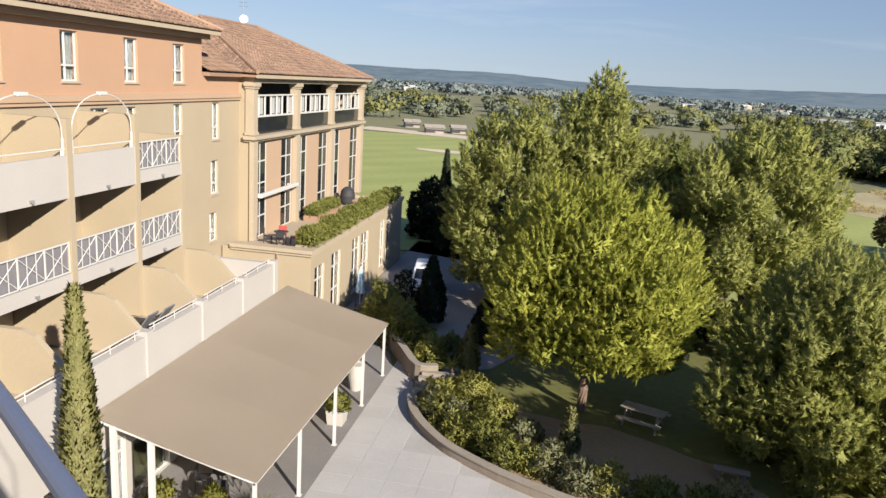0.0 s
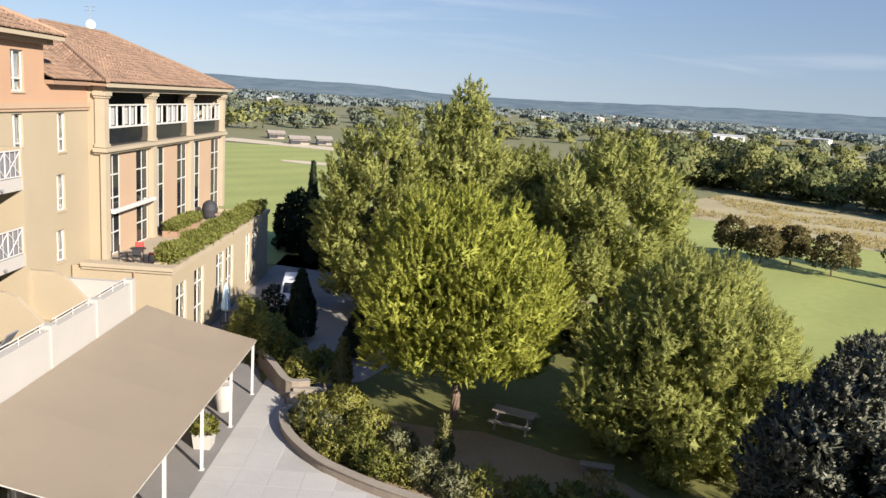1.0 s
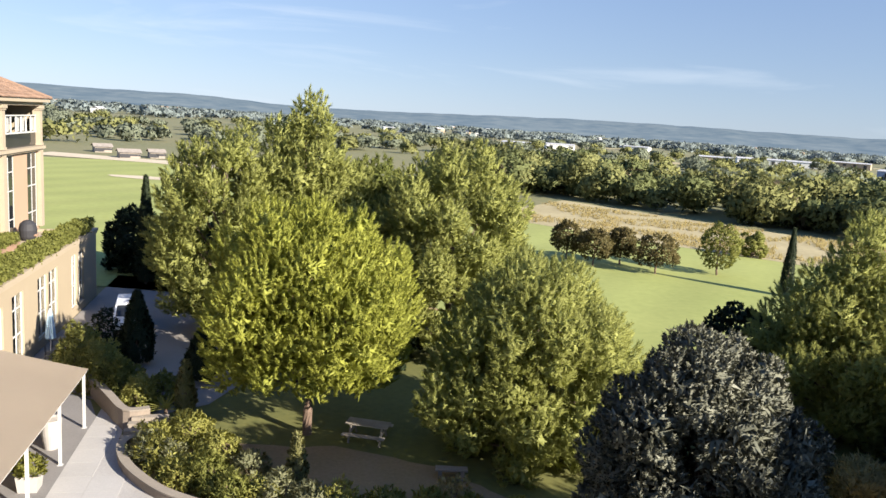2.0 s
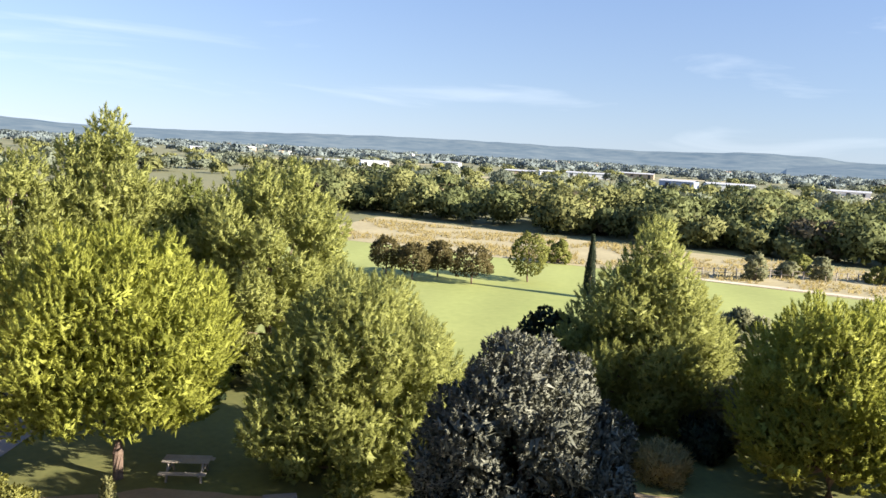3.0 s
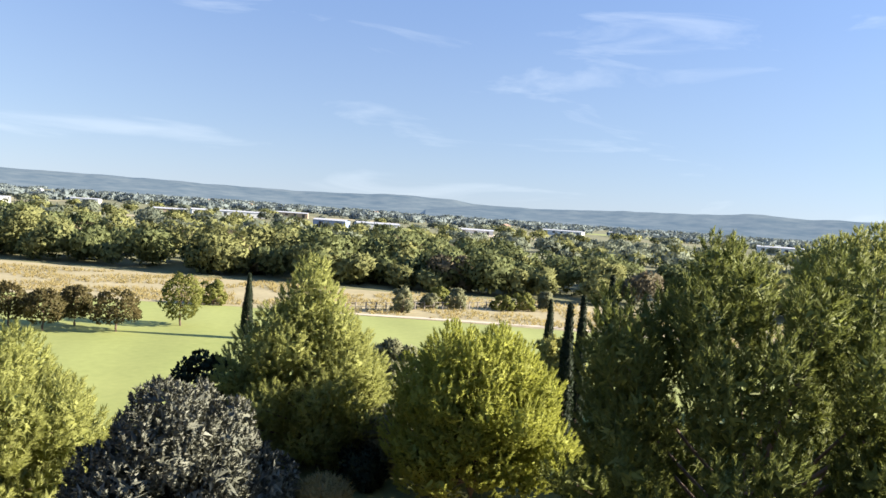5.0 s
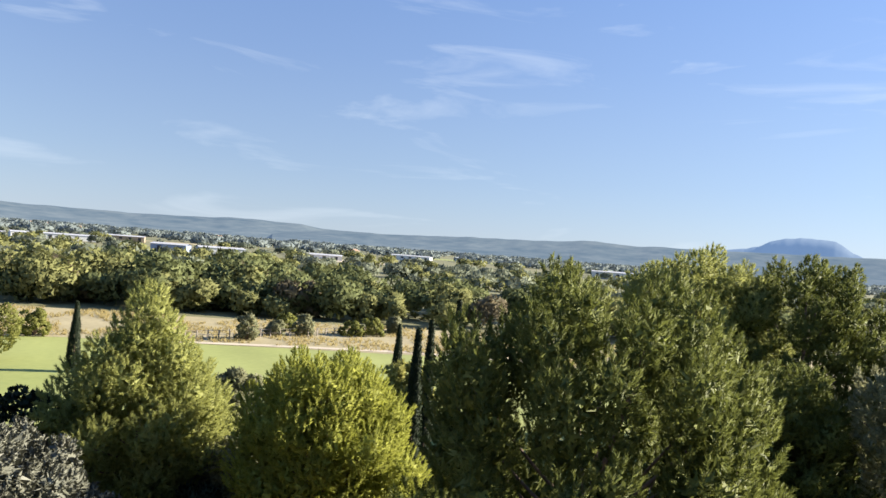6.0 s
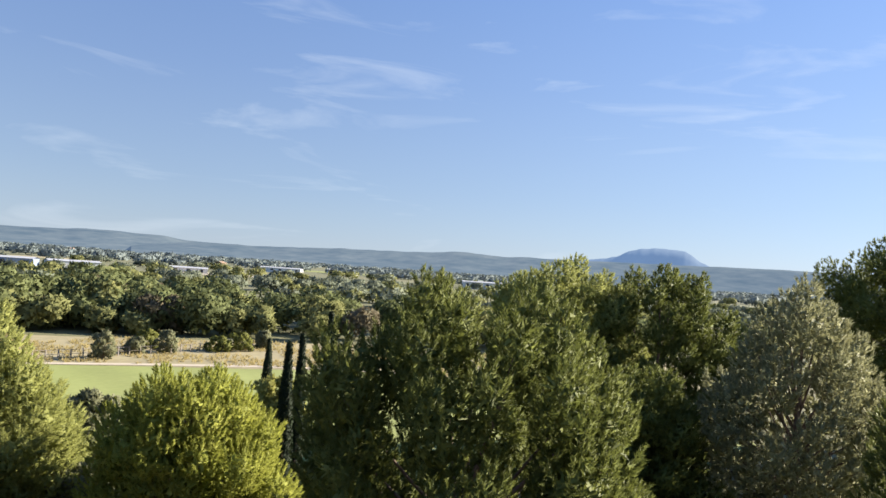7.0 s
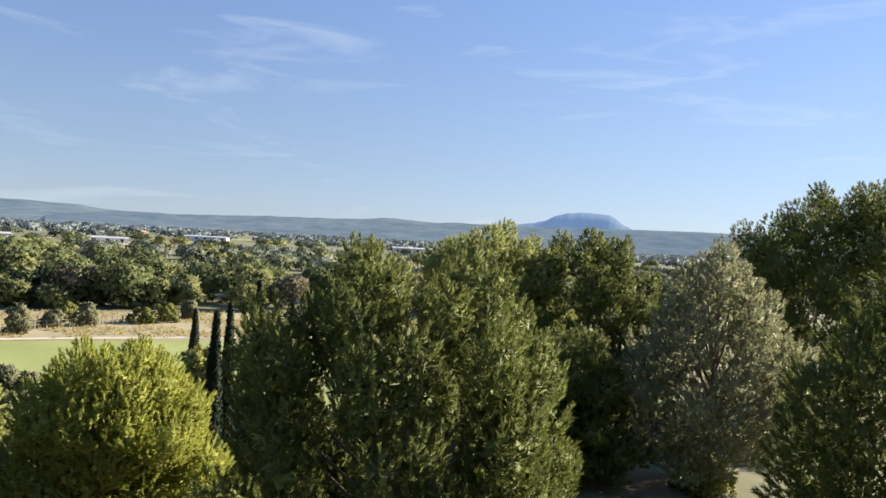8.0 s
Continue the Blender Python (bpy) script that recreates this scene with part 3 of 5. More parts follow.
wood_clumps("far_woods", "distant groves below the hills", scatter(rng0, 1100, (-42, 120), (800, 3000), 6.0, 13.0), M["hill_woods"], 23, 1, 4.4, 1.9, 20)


# ---- hotel ----
FX, BX, WX, TX, PX = -18.1, -15.8, -13.2, -13.05, -17.4   # facade, balcony front, white terrace wall, terrace wall, portico


def window(name, x, y0, y1, z0, z1, label, transom=0.32, mullions=(0.36,), frame_w=0.07, sill=True, pane_mat="glass", curtain=True, back=0.1):
    """A window in a wall whose outer face is at x: frame with bars, panes, sill and a pale curtain, set back in the opening."""
    t = thing(name, label, "window", "hotel windows")
    xf = x - back
    w, h = y1 - y0, z1 - z0
    dims = [(xf - 0.06, xf, y0, y0 + frame_w, z0, z1), (xf - 0.06, xf, y1 - frame_w, y1, z0, z1),
            (xf - 0.06, xf, y0 + frame_w, y1 - frame_w, z0, z0 + frame_w), (xf - 0.06, xf, y0 + frame_w, y1 - frame_w, z1 - frame_w, z1)]
    fr = part("frame", boxes(*dims), M["metal_white"], t)
    for u in mullions:
        yy = y0 + u * w
        part("mullion", boxes((xf - 0.05, xf + 0.006, yy - frame_w * 0.45, yy + frame_w * 0.45, z0 + frame_w, z1 - frame_w)), M["metal_white"], fr)
    if transom:
        for zz in (transom if isinstance(transom, tuple) else (transom,)):
            part("transom", boxes((xf - 0.05, xf + 0.012, y0 + frame_w, y1 - frame_w, z0 + zz * h - 0.035, z0 + zz * h + 0.035)), M["metal_white"], fr)
    pane = part("pane", boxes((xf - 0.04, xf - 0.028, y0 + frame_w, y1 - frame_w, z0 + frame_w, z1 - frame_w)), M[pane_mat], t)
    pane.visible_shadow = False
    if curtain:
        bm = bmesh.new()
        n = 14
        ya, yb = y0 + w * 0.42, y1 - frame_w
        vs = [[bm.verts.new((xf - 0.16 - 0.025 * math.sin(i * 2.6), ya + (yb - ya) * i / n, z)) for z in (z0 + 0.05, z1 - 0.05)] for i in range(n + 1)]
        for a, b in zip(vs, vs[1:]):
            bm.faces.new((a[0], b[0], b[1], a[1]))
        part("curtain", bm, M["curtain"], t)
    if sill:
        part("sill", boxes((x - 0.1, x + 0.06, y0 - 0.05, y1 + 0.05, z0 - 0.07, z0 - 0.004)), M["stone"], t)
    return t


def roof_slope(p00, p01, p11, p10, name, parent, pitch=0.21):
    """Rows of round tiles running up a slope from the eave p00-p01 to the top p10-p11, over a dark deck."""
    a, b, c, d = (Vector(p) for p in (p00, p01, p11, p10))
    bm = bmesh.new()
    bm.faces.new([bm.verts.new(v) for v in (a, b, c, d)])
    part("roof_deck", bm, M["tile_under"], parent)
    eave = (b - a)
    n = max(1, int(eave.length / pitch))
    e = eave.normalized()
    nrm = (b - a).cross(d - a).normalized()
    if nrm.z < 0:
        nrm = -nrm
    upv = nrm.cross(e)
    if upv.z < 0:
        upv = -upv
    bm = bmesh.new()
    # span of the slope at eave coordinate s: from the eave up to the line that bounds it
    H = max((c - a).dot(upv), (d - a).dot(upv))
    sc, sd = (c - a).dot(e), (d - a).dot(e)
    for i in range(n):
        s = (i + 0.5) * pitch
        top = H
        if sd > 0 and s < sd:
            top = H * s / sd
        if sc < eave.length and s > sc:
            top = min(top, H * (eave.length - s) / max(eave.length - sc, 1e-6))
        if top < 0.2:
            continue
        m = max(1, int(top / 0.42))
        for k in range(m):
            u0, u1 = top * k / m - 0.03, top * (k + 1) / m + 0.02
            j = (i * 7 + k * 13) % 5 * 0.004
            ring = []
            for u, lift, r in ((u0, 0.055 + j, 0.105), (u1, 0.02, 0.085)):
                o = a + e * s + upv * u + nrm * lift
                ring.append([bm.verts.new(o + e * (r * math.cos(t)) + nrm * (r * 0.75 * math.sin(t))) for t in (math.pi, math.pi * 0.66, math.pi * 0.33, 0.0)])
            for q in range(3):
                bm.faces.new((ring[0][q], ring[0][q + 1], ring[1][q + 1], ring[1][q]))
            bm.faces.new(ring[0])
    tiles = part(name, bm, M["tile"], parent)
    tagged(tiles, "rows of round weathered terracotta tiles", kind="stuff")


def hip_roof(parent, x0, x1, y0, y1, z, rise, hips=(True, True)):
    """A hipped roof: eave rectangle at z, ridge along y."""
    xm = (x0 + x1) / 2
    run = (x1 - x0) / 2
    ya, yb = (y0 + run if hips[0] else y0), (y1 - run if hips[1] else y1)
    r0, r1 = (xm, ya, z + rise), (xm, yb, z + rise)
    roof_slope((x1, y0, z), (x1, y1, z), r1, r0, "tiles", parent)
    roof_slope((x0, y1, z), (x0, y0, z), r0, r1, "tiles", parent, 0.3)
    if hips[0]:
        roof_slope((x0, y0, z), (x1, y0, z), r0, r0, "tiles", parent)
    if hips[1]:
        roof_slope((x1, y1, z), (x0, y1, z), r1, r1, "tiles", parent, 0.3)
    bm = bmesh.new()
    ends = [(r0, r1)]
    if hips[0]:
        ends += [((x1, y0, z), r0), ((x0, y0, z), r0)]
    if hips[1]:
        ends += [((x1, y1, z), r1)]
    for p, q in ends:
        p, q = Vector(p), Vector(q)
        tube(bm, [p + Vector((0, 0, 0.1)), q + Vector((0, 0, 0.1))], 0.12, 0.12, 8)
    part("ridge_tiles", bm, M["tile"], parent)


wing = thing("hotel_wing", "cream and orange rendered hotel wing with balconies", "building")
# attic storey, orange
attic_w = [(24.35, 25.3, 13.13, 14.9), (28.15, 29.1, 13.13, 14.88), (31.88, 32.85, 13.13, 14.85), (20.6, 21.55, 13.13, 14.9)]
part("attic_wall", pierced(bmesh.new(), FX - 0.35, FX, (6, 34.5), (12.55, 15.45), attic_w), M["orange"], wing)
part("attic_wall", boxes((-30, FX - 0.35, 34.15, 34.5, 12.55, 15.45), (-30, FX - 0.35, 6, 6.35, 4.5, 15.45), (-30.35, -30, 6, 34.5, 4.5, 15.45)), M["orange"], wing)
for y0, y1, z0, z1 in attic_w:
    window("window", FX, y0, y1, z0, z1, "white-framed attic window in an orange wall")
# cream storeys
cream_w = [(31.85, 32.65, 10.35, 12.2), (35.55, 36.3, 10.35, 12.2), (35.35, 36.15, 7.55, 9.3), (35.2, 36.0, 5.1, 6.62),
           (25.9, 27.0, 9.95, 12.15), (25.9, 27.0, 7.2, 9.3), (31.2, 32.2, 7.2, 9.3), (28.2, 28.9, 10.35, 12.15)]
part("wall", pierced(bmesh.new(), FX - 0.352, FX - 0.002, (6, 38.6), (0, 12.55), cream_w), M["cream"], wing)
for y0, y1, z0, z1 in cream_w:
    window("window", FX, y0, y1, z0, z1, "white-framed window in a cream wall", sill=z1 - z0 < 2)
part("cornice", boxes((FX, FX + 0.16, 6, 38.6, 12.43, 12.66), (FX, FX + 0.10, 6, 38.6, 12.3, 12.426)), M["peach"], wing)
part("upper_wall", boxes((FX - 0.35, FX + 0.003, 34.5, 38.6, 12.66, 13.5)), M["orange"], wing)
part("soffit", boxes((-30.6, FX + 0.62, 5.6, 35.1, 15.45, 15.56)), M["soffit"], wing)
part("frieze", boxes((FX + 0.002, FX + 0.3, 6, 34.8, 15.2, 15.446)), M["peach"], wing)
# slabs and partition inside are near-black, painted as interior shade
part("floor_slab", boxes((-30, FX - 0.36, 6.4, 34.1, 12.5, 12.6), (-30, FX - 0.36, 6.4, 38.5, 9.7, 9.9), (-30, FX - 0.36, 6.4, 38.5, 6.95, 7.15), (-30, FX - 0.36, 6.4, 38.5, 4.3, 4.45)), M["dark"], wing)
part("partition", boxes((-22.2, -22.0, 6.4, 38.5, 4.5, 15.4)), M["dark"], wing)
hip_roof(wing, -30.7, FX + 0.7, 5.5, 35.2, 15.6, 3.0, (False, True))
part("fascia", boxes((FX + 0.6, FX + 0.68, 5.6, 35.1, 15.42, 15.6)), M["stone"], wing)
# in-between eave
part("eave", boxes((FX - 0.3, FX + 0.38, 34.6, 38.9, 13.5, 13.68)), M["soffit"], wing)
roof_slope((FX + 0.45, 34.5, 13.72), (FX + 0.45, 39.5, 13.72), (FX - 4, 39.5, 15.8), (FX - 4, 34.5, 15.8), "tiles", wing)

# balconies
bays = [(14.2, 17.7), (17.7, 21.45), (21.45, 25.2), (25.2, 28.45)]


def cross_rail(parent, y0, y1, z0, z1, x):
    """A painted metal balcony rail: rails, posts, and crossed bars with uprights."""
    r = part("railing", boxes((x - 0.025, x + 0.025, y0, y1, z1 - 0.05, z1), (x - 0.02, x + 0.02, y0, y1, z0, z0 + 0.04)), M["metal_white"], parent, "white metal railing with crossed bars")
    n = 3
    for i in range(n + 1):
        yy = y0 + (y1 - y0) * i / n
        part("post", boxes((x - 0.02, x + 0.02, yy - 0.02, yy + 0.02, z0, z1 - 0.05)), M["metal_white"], r)
    for i in range(n):
        a, b = y0 + (y1 - y0) * i / n, y0 + (y1 - y0) * (i + 1) / n
        for p, q in ((a, b), (b, a)):
            bm = bmesh.new()
            tube(bm, [(x, p, z0 + 0.03), (x, q, z1 - 0.05)], 0.016, 0.016, 4)
            part("cross_bar", bm, M["metal_white"], r)
        for u in (0.33, 0.67):
            yy = a + (b - a) * u
            part("bar", boxes((x - 0.01, x + 0.01, yy - 0.01, yy + 0.01, z0, z1 - 0.05)), M["metal_white"], r)
    part("screen", boxes((x - 0.075, x - 0.06, y0 + 0.02, y1 - 0.02, z0 + 0.03, z1 - 0.06)), M["screen"], r, "grey mesh screen")
    return r


for bi, (y0, y1) in enumerate(bays):
    for lev, (zs, zf) in enumerate(((9.58, 10.05), (6.62, 7.1))):
        bal = thing("balcony", "cream balcony with a white " + ("solid parapet" if lev == 0 and bi < 3 else "crossed-bar railing"), "balcony", "hotel balconies")
        part("slab", boxes((FX, BX - 0.02, y0, y1, zs + 0.16, zf - 0.02)), M["cream"], bal)
        if lev == 0 and bi < 3:
            part("parapet", boxes((BX - 0.16, BX, y0 + 0.09, y1 - 0.09, zs, 10.95)), M["white"], bal)
            bm = bmesh.new()
            tube(bm, [(BX - 0.08, y0 + 0.1, 11.15), (BX - 0.08, y1 - 0.1, 11.15)], 0.025)
            for yy in (y0 + 0.3, y1 - 0.3):
                tube(bm, [(BX - 0.08, yy, 10.93), (BX - 0.08, yy, 11.15)], 0.018)
            part("handrail", bm, M["metal_white"], bal)
        else:
            part("fascia", boxes((BX - 0.16, BX, y0 + 0.09, y1 - 0.09, zs, zf)), M["white"], bal)
            cross_rail(bal, y0 + 0.12, y1 - 0.12, zf + 0.03, zf + 1.05, BX - 0.07)
        spot = thing("wall_lamp", "small dark lamp on the balcony edge", "lamp", "balcony lamps")
        part("bracket", boxes((BX, BX + 0.09, (y0 + y1) / 2 - 0.03, (y0 + y1) / 2 + 0.03, zs + 0.12, zs + 0.18)), M["lamp_grey"], spot)
        bm = bmesh.new()
        tube(bm, [(BX + 0.1, (y0 + y1) / 2, zs + 0.2), (BX + 0.13, (y0 + y1) / 2, zs + 0.06)], 0.05, 0.03)
        part("head", bm, M["lamp_grey"], spot)
for yy in (14.2, 17.7, 21.45, 25.2, 28.45):
    part("party_wall", boxes((FX, BX + 0.03, yy - 0.13, yy + 0.13, 4.5, 12.1 if yy < 26 else 11.16)), M["cream"], wing)
# garden-floor screens between the terraces
for yy in (17.7, 21.45, 25.2, 28.45):
    bm = bmesh.new()
    prof = [(FX, 4.4), (-13.45, 4.4), (-13.45, 5.2), (-14.5, 6.25), (-14.9, 6.4), (FX, 6.4)]
    a = [bm.verts.new((x, yy + 0.31, z)) for x, z in prof]
    b = [bm.verts.new((x, yy + 0.1, z)) for x, z in prof]
    bm.faces.new(a); bm.faces.new(b[::-1])
    for i in range(len(prof)):
        bm.faces.new((a[i], b[i], b[(i + 1) % len(prof)], a[(i + 1) % len(prof)]))
    bmesh.ops.recalc_face_normals(bm, faces=bm.faces[:])
    part("terrace_screen", bm, M["cream"], wing)
part("terrace_floor", boxes((FX, WX - 0.31, 6, 32.2, 4.2, 4.45)), M["stone"], wing)
# white terrace wall over the canopy
tw = thing("terrace_wall", "white rendered terrace wall with piers", "wall", kind="structure")
shop = [(10.0 + 2.6 * k, 12.2 + 2.6 * k, 0.05, 2.4) for k in range(8)]
part("wall", pierced(bmesh.new(), WX - 0.3, WX, (6, 32.2), (0, 5.25), shop), M["white"], tw)
part("wall", boxes((WX - 4.2, WX - 0.3, 31.9, 32.2, 0, 5.25)), M["white"], tw)
for yy in (10.0, 14.2, 17.7, 21.45, 25.2, 28.7, 32.0):
    part("pier", boxes((WX - 0.33, WX + 0.06, yy - 0.18, yy + 0.18, 2.6, 5.4)), M["white"], tw)
for a, b in zip((10.0, 14.2, 17.7, 21.45, 25.2, 28.7), (14.2, 17.7, 21.45, 25.2, 28.7, 32.0)):
    bm = bmesh.new()
    for zz in (5.38, 5.5):
        tube(bm, [(WX - 0.15, a + 0.3, zz), (WX - 0.15, b - 0.3, zz)], 0.022)
    for u in (0.15, 0.5, 0.85):
        yy = a + (b - a) * u
        tube(bm, [(WX - 0.15, yy, 5.22), (WX - 0.15, yy, 5.5)], 0.016)
    part("handrail", bm, M["metal_white"], tw)
for k, (y0, y1, z0, z1) in enumerate(shop):
    window("window", WX, y0, y1, z0, z1, "white-framed glazed restaurant door", transom=0.8, mullions=(0.5,), sill=False, curtain=k % 3 == 0)
# near-black sheet behind the doors, shade of the room put into its colour
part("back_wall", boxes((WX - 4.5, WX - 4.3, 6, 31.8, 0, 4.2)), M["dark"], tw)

# portico block
portico = thing("hotel_portico", "peach hotel block with cream columns and loggia", "building")
PY = (38.6, 59.6)
part("side_wall", boxes((-30, PX, PY[0], PY[0] + 0.3, 0, 13.5)), M["cream"], portico)
part("side_wall", boxes((-30, PX - 0.3, PY[1] - 0.3, PY[1], 0, 13.5), (-30.3, -30, PY[0], PY[1], 0, 13.5)), M["cream"], portico)
cols = [38.75, 45.15, 51.9, 59.3]
low_w = []
for a, b in zip(cols, cols[1:]):
    w = b - a
    low_w += [(a + 0.35, a + 0.35 + w * 0.26, 4.62, 10.0), (b - 0.5 - w * 0.26, b - 0.5, 4.62, 10.0)]
part("wall", pierced(bmesh.new(), PX - 0.3, PX - 0.05, (PY[0] + 0.3, PY[1] - 0.3), (0, 10.15), low_w), M["peach"], portico)
for k, (y0, y1, z0, z1) in enumerate(low_w):
    window("window", PX - 0.02, y0, y1, z0, z1, "tall white-framed window of the portico", transom=(0.22, 0.57, 0.8), mullions=(0.5,), frame_w=0.05, sill=False, pane_mat="smoked", curtain=False, back=0.05)
for k, yy in enumerate(cols):
    part("pilaster", boxes((PX - 0.05, PX + 0.22, yy - 0.28, yy + 0.28, 4.6, 10.1)), M["stone"], portico)
    part("column", boxes((PX - 0.3, PX + 0.2, yy - 0.25, yy + 0.25, 10.45, 12.95), (PX - 0.33, PX + 0.25, yy - 0.3, yy + 0.3, 10.45, 10.62)), M["stone"], portico)
    part("capital", boxes((PX - 0.36, PX + 0.32, yy - 0.38, yy + 0.38, 13.05, 13.25), (PX - 0.33, PX + 0.26, yy - 0.31, yy + 0.31, 12.93, 13.05)), M["stone"], portico)
part("string_course", boxes((PX - 0.35, PX + 0.36, PY[0] - 0.3, PY[1] + 0.1, 10.22, 10.42), (PX - 0.35, PX + 0.22, PY[0] - 0.16, PY[1], 10.1, 10.216)), M["stone"], portico)
part("architrave", boxes((PX - 0.35, PX + 0.24, PY[0] - 0.1, PY[1] + 0.05, 13.25, 13.52)), M["stone"], portico)
part("soffit", boxes((-30.6, PX + 0.5, PY[0] - 0.5, PY[1] + 0.6, 13.53, 13.66)), M["soffit"], portico)
part("fascia", boxes((PX + 0.5, PX + 0.57, PY[0] - 0.5, PY[1] + 0.6, 13.5, 13.7)), M["stone"], portico)
# loggia floor and back carry their shade as near-black colour
part("loggia_floor", boxes((-22, PX - 0.36, PY[0] + 0.31, PY[1] - 0.31, 9.9, 10.2)), M["dark"], portico)
part("loggia_back", boxes((-21.0, -20.8, PY[0] + 0.31, PY[1] - 0.31, 4.6, 13.5)), M["dark"], portico)
for a, b in zip(cols, cols[1:]):
    g = thing("loggia_glazing", "white-framed sliding glazing over a smoked parapet", "glazing", "loggia bays")
    y0, y1 = a + 0.25, b - 0.25
    part("parapet_panel", boxes((PX - 0.16, PX - 0.12, y0, y1, 10.43, 11.36)), M["smoked"], g, "smoked glass parapet")
    part("rail", boxes((PX - 0.2, PX - 0.06, y0, y1, 11.36, 11.46)), M["metal_white"], g)
    part("head_rail", boxes((PX - 0.2, PX - 0.06, y0, y1, 12.52, 12.6)), M["metal_white"], g)
    n = 7
    for i in range(n + 1):
        yy = y0 + (y1 - y0) * i / n
        part("stile", boxes((PX - 0.17, PX - 0.09, yy - 0.035, yy + 0.035, 11.46, 12.52)), M["metal_white"], g)
    for i in range(n):
        if i % 3 != 2:
            c0, c1 = y0 + (y1 - y0) * i / n + 0.05, y0 + (y1 - y0) * (i + 1) / n - 0.05
            part("blind", boxes((PX - 0.24, PX - 0.225, c0, c1, 11.5, 12.5)), M["curtain"], g)
hip_roof(portico, -30.6, PX + 0.62, PY[0] - 0.6, PY[1] + 0.7, 13.72, 3.1)

# terrace base with its windows
base = thing("terrace_storey", "cream stone terrace storey with tall windows", "building")
base_w = [(37.0, 38.6, 0.35, 3.85), (39.8, 41.5, 0.35, 4.0), (43.8, 45.5, 0.6, 4.05), (45.8, 47.5, 0.6, 4.05), (50.5, 51.7, 0.6, 4.05), (52.2, 53.4, 0.6, 4.05)]
part("wall", pierced(bmesh.new(), TX - 0.35, TX, (36.4, 56.9), (0, 4.75), base_w), M["cream"], base)
for y0 in (36.4, 56.6):
    part("wall", boxes((-18.0, TX - 0.35, y0, y0 + 0.3, 0, 4.75)), M["cream"], base)
part("parapet", boxes((TX - 0.5, TX + 0.12, 36.2, 57.05, 4.755, 4.95), (-17.5, TX - 0.5, 36.2, 36.9, 4.755, 4.95), (TX - 0.4, TX + 0.06, 36.3, 57.0, 4.6, 4.75), (-17.5, TX - 0.4, 36.3, 36.4, 4.6, 4.75)), M["stone"], base)
part("terrace_floor", boxes((PX - 0.05, TX - 0.36, 36.75, 56.6, 4.3, 4.58)), M["stone"], base)
# near-black backing paints the dimness behind the terrace windows
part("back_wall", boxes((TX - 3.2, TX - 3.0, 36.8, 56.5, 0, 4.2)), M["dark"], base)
for y0, y1, z0, z1 in base_w:
    window("window", TX, y0, y1, z0, z1, "tall white-framed terrace window", transom=(0.4, 0.78), mullions=(0.5,), sill=True, curtain=False)
bm = bmesh.new()
tube(bm, [(-14.9, 36.33, 0.0), (-14.9, 36.33, 4.6)], 0.05)
part("downpipe", bm, M["soffit"], base)

# canopy
can = thing("awning_canopy", "large taupe canvas canopy on white posts", "canopy")
bm = bmesh.new()
nx, ny = 14, 24
grid = []
for i in range(nx + 1):
    u = i / nx
    row = []
    for j in range(ny + 1):
        v = j / ny
        sag = -0.10 * math.sin(math.pi * u) * (0.6 + 0.4 * math.sin(math.pi * ((v * 4) % 1.0)))
        row.append(bm.verts.new((WX + 0.06 + (WX * 0 - 8.0 - WX - 0.06) * u, 18.25 + 15.15 * v, 3.85 - 1.33 * u + sag)))
    grid.append(row)
for i in range(nx):
    for j in range(ny):
        bm.faces.new((grid[i][j], grid[i + 1][j], grid[i + 1][j + 1], grid[i][j + 1]))
bmesh.ops.solidify(bm, geom=bm.faces[:], thickness=0.03)
cv = part("canvas", bm, M["canopy"], can, "taut taupe canvas")
for k, yy in enumerate((18.35, 21.93, 25.68, 29.44, 33.0)):
    part("post", boxes((-8.15, -8.05, yy - 0.05, yy + 0.05, 0, 2.46), (-8.2, -8.0, yy - 0.1, yy + 0.1, 0, 0.02)), M["metal_white"], can)
    bm = bmesh.new()
    tube(bm, [(-8.1, yy, 2.44), (WX + 0.1, yy, 3.68)], 0.04, 0.04, 6)
    part("rafter", bm, M["metal_white"], can)
part("front_beam", boxes((-8.14, -8.06, 18.3, 33.35, 2.40, 2.48)), M["metal_white"], can)
part("side_post", boxes((-12.6, -12.45, 18.3, 18.45, 0, 3.6)), M["metal_white"], can)
part("side_post", boxes((-11.4, -11.25, 18.3, 18.45, 0, 3.3)), M["metal_white"], can)

# courtyard
sheet("canopy_floor", [(WX, 12), (-7.9, 12), (-7.9, 34.2), (-8.6, 36.2), (WX, 40.0)], 0.012, M["grey_floor"], "grey concrete floor under the canopy", "floor")

# ---- courtyard and garden walls ----
EDGE = [(-8.9, 37.0), (-7.6, 34.7), (-6.5, 32.7), (-6.3, 30.9), (-5.75, 28.8), (-4.47, 26.9), (-3.26, 25.8), (-1.0, 24.4), (2.0, 23.2), (6.0, 22.3), (12.0, 21.4)]
court = sheet("courtyard", [(-7.9, 10.0), (12.0, 10.0)] + EDGE[::-1][:-1] + [(-7.9, 35.2)], 0.0, M["joint"], "paved courtyard beside the canopy", "paving")


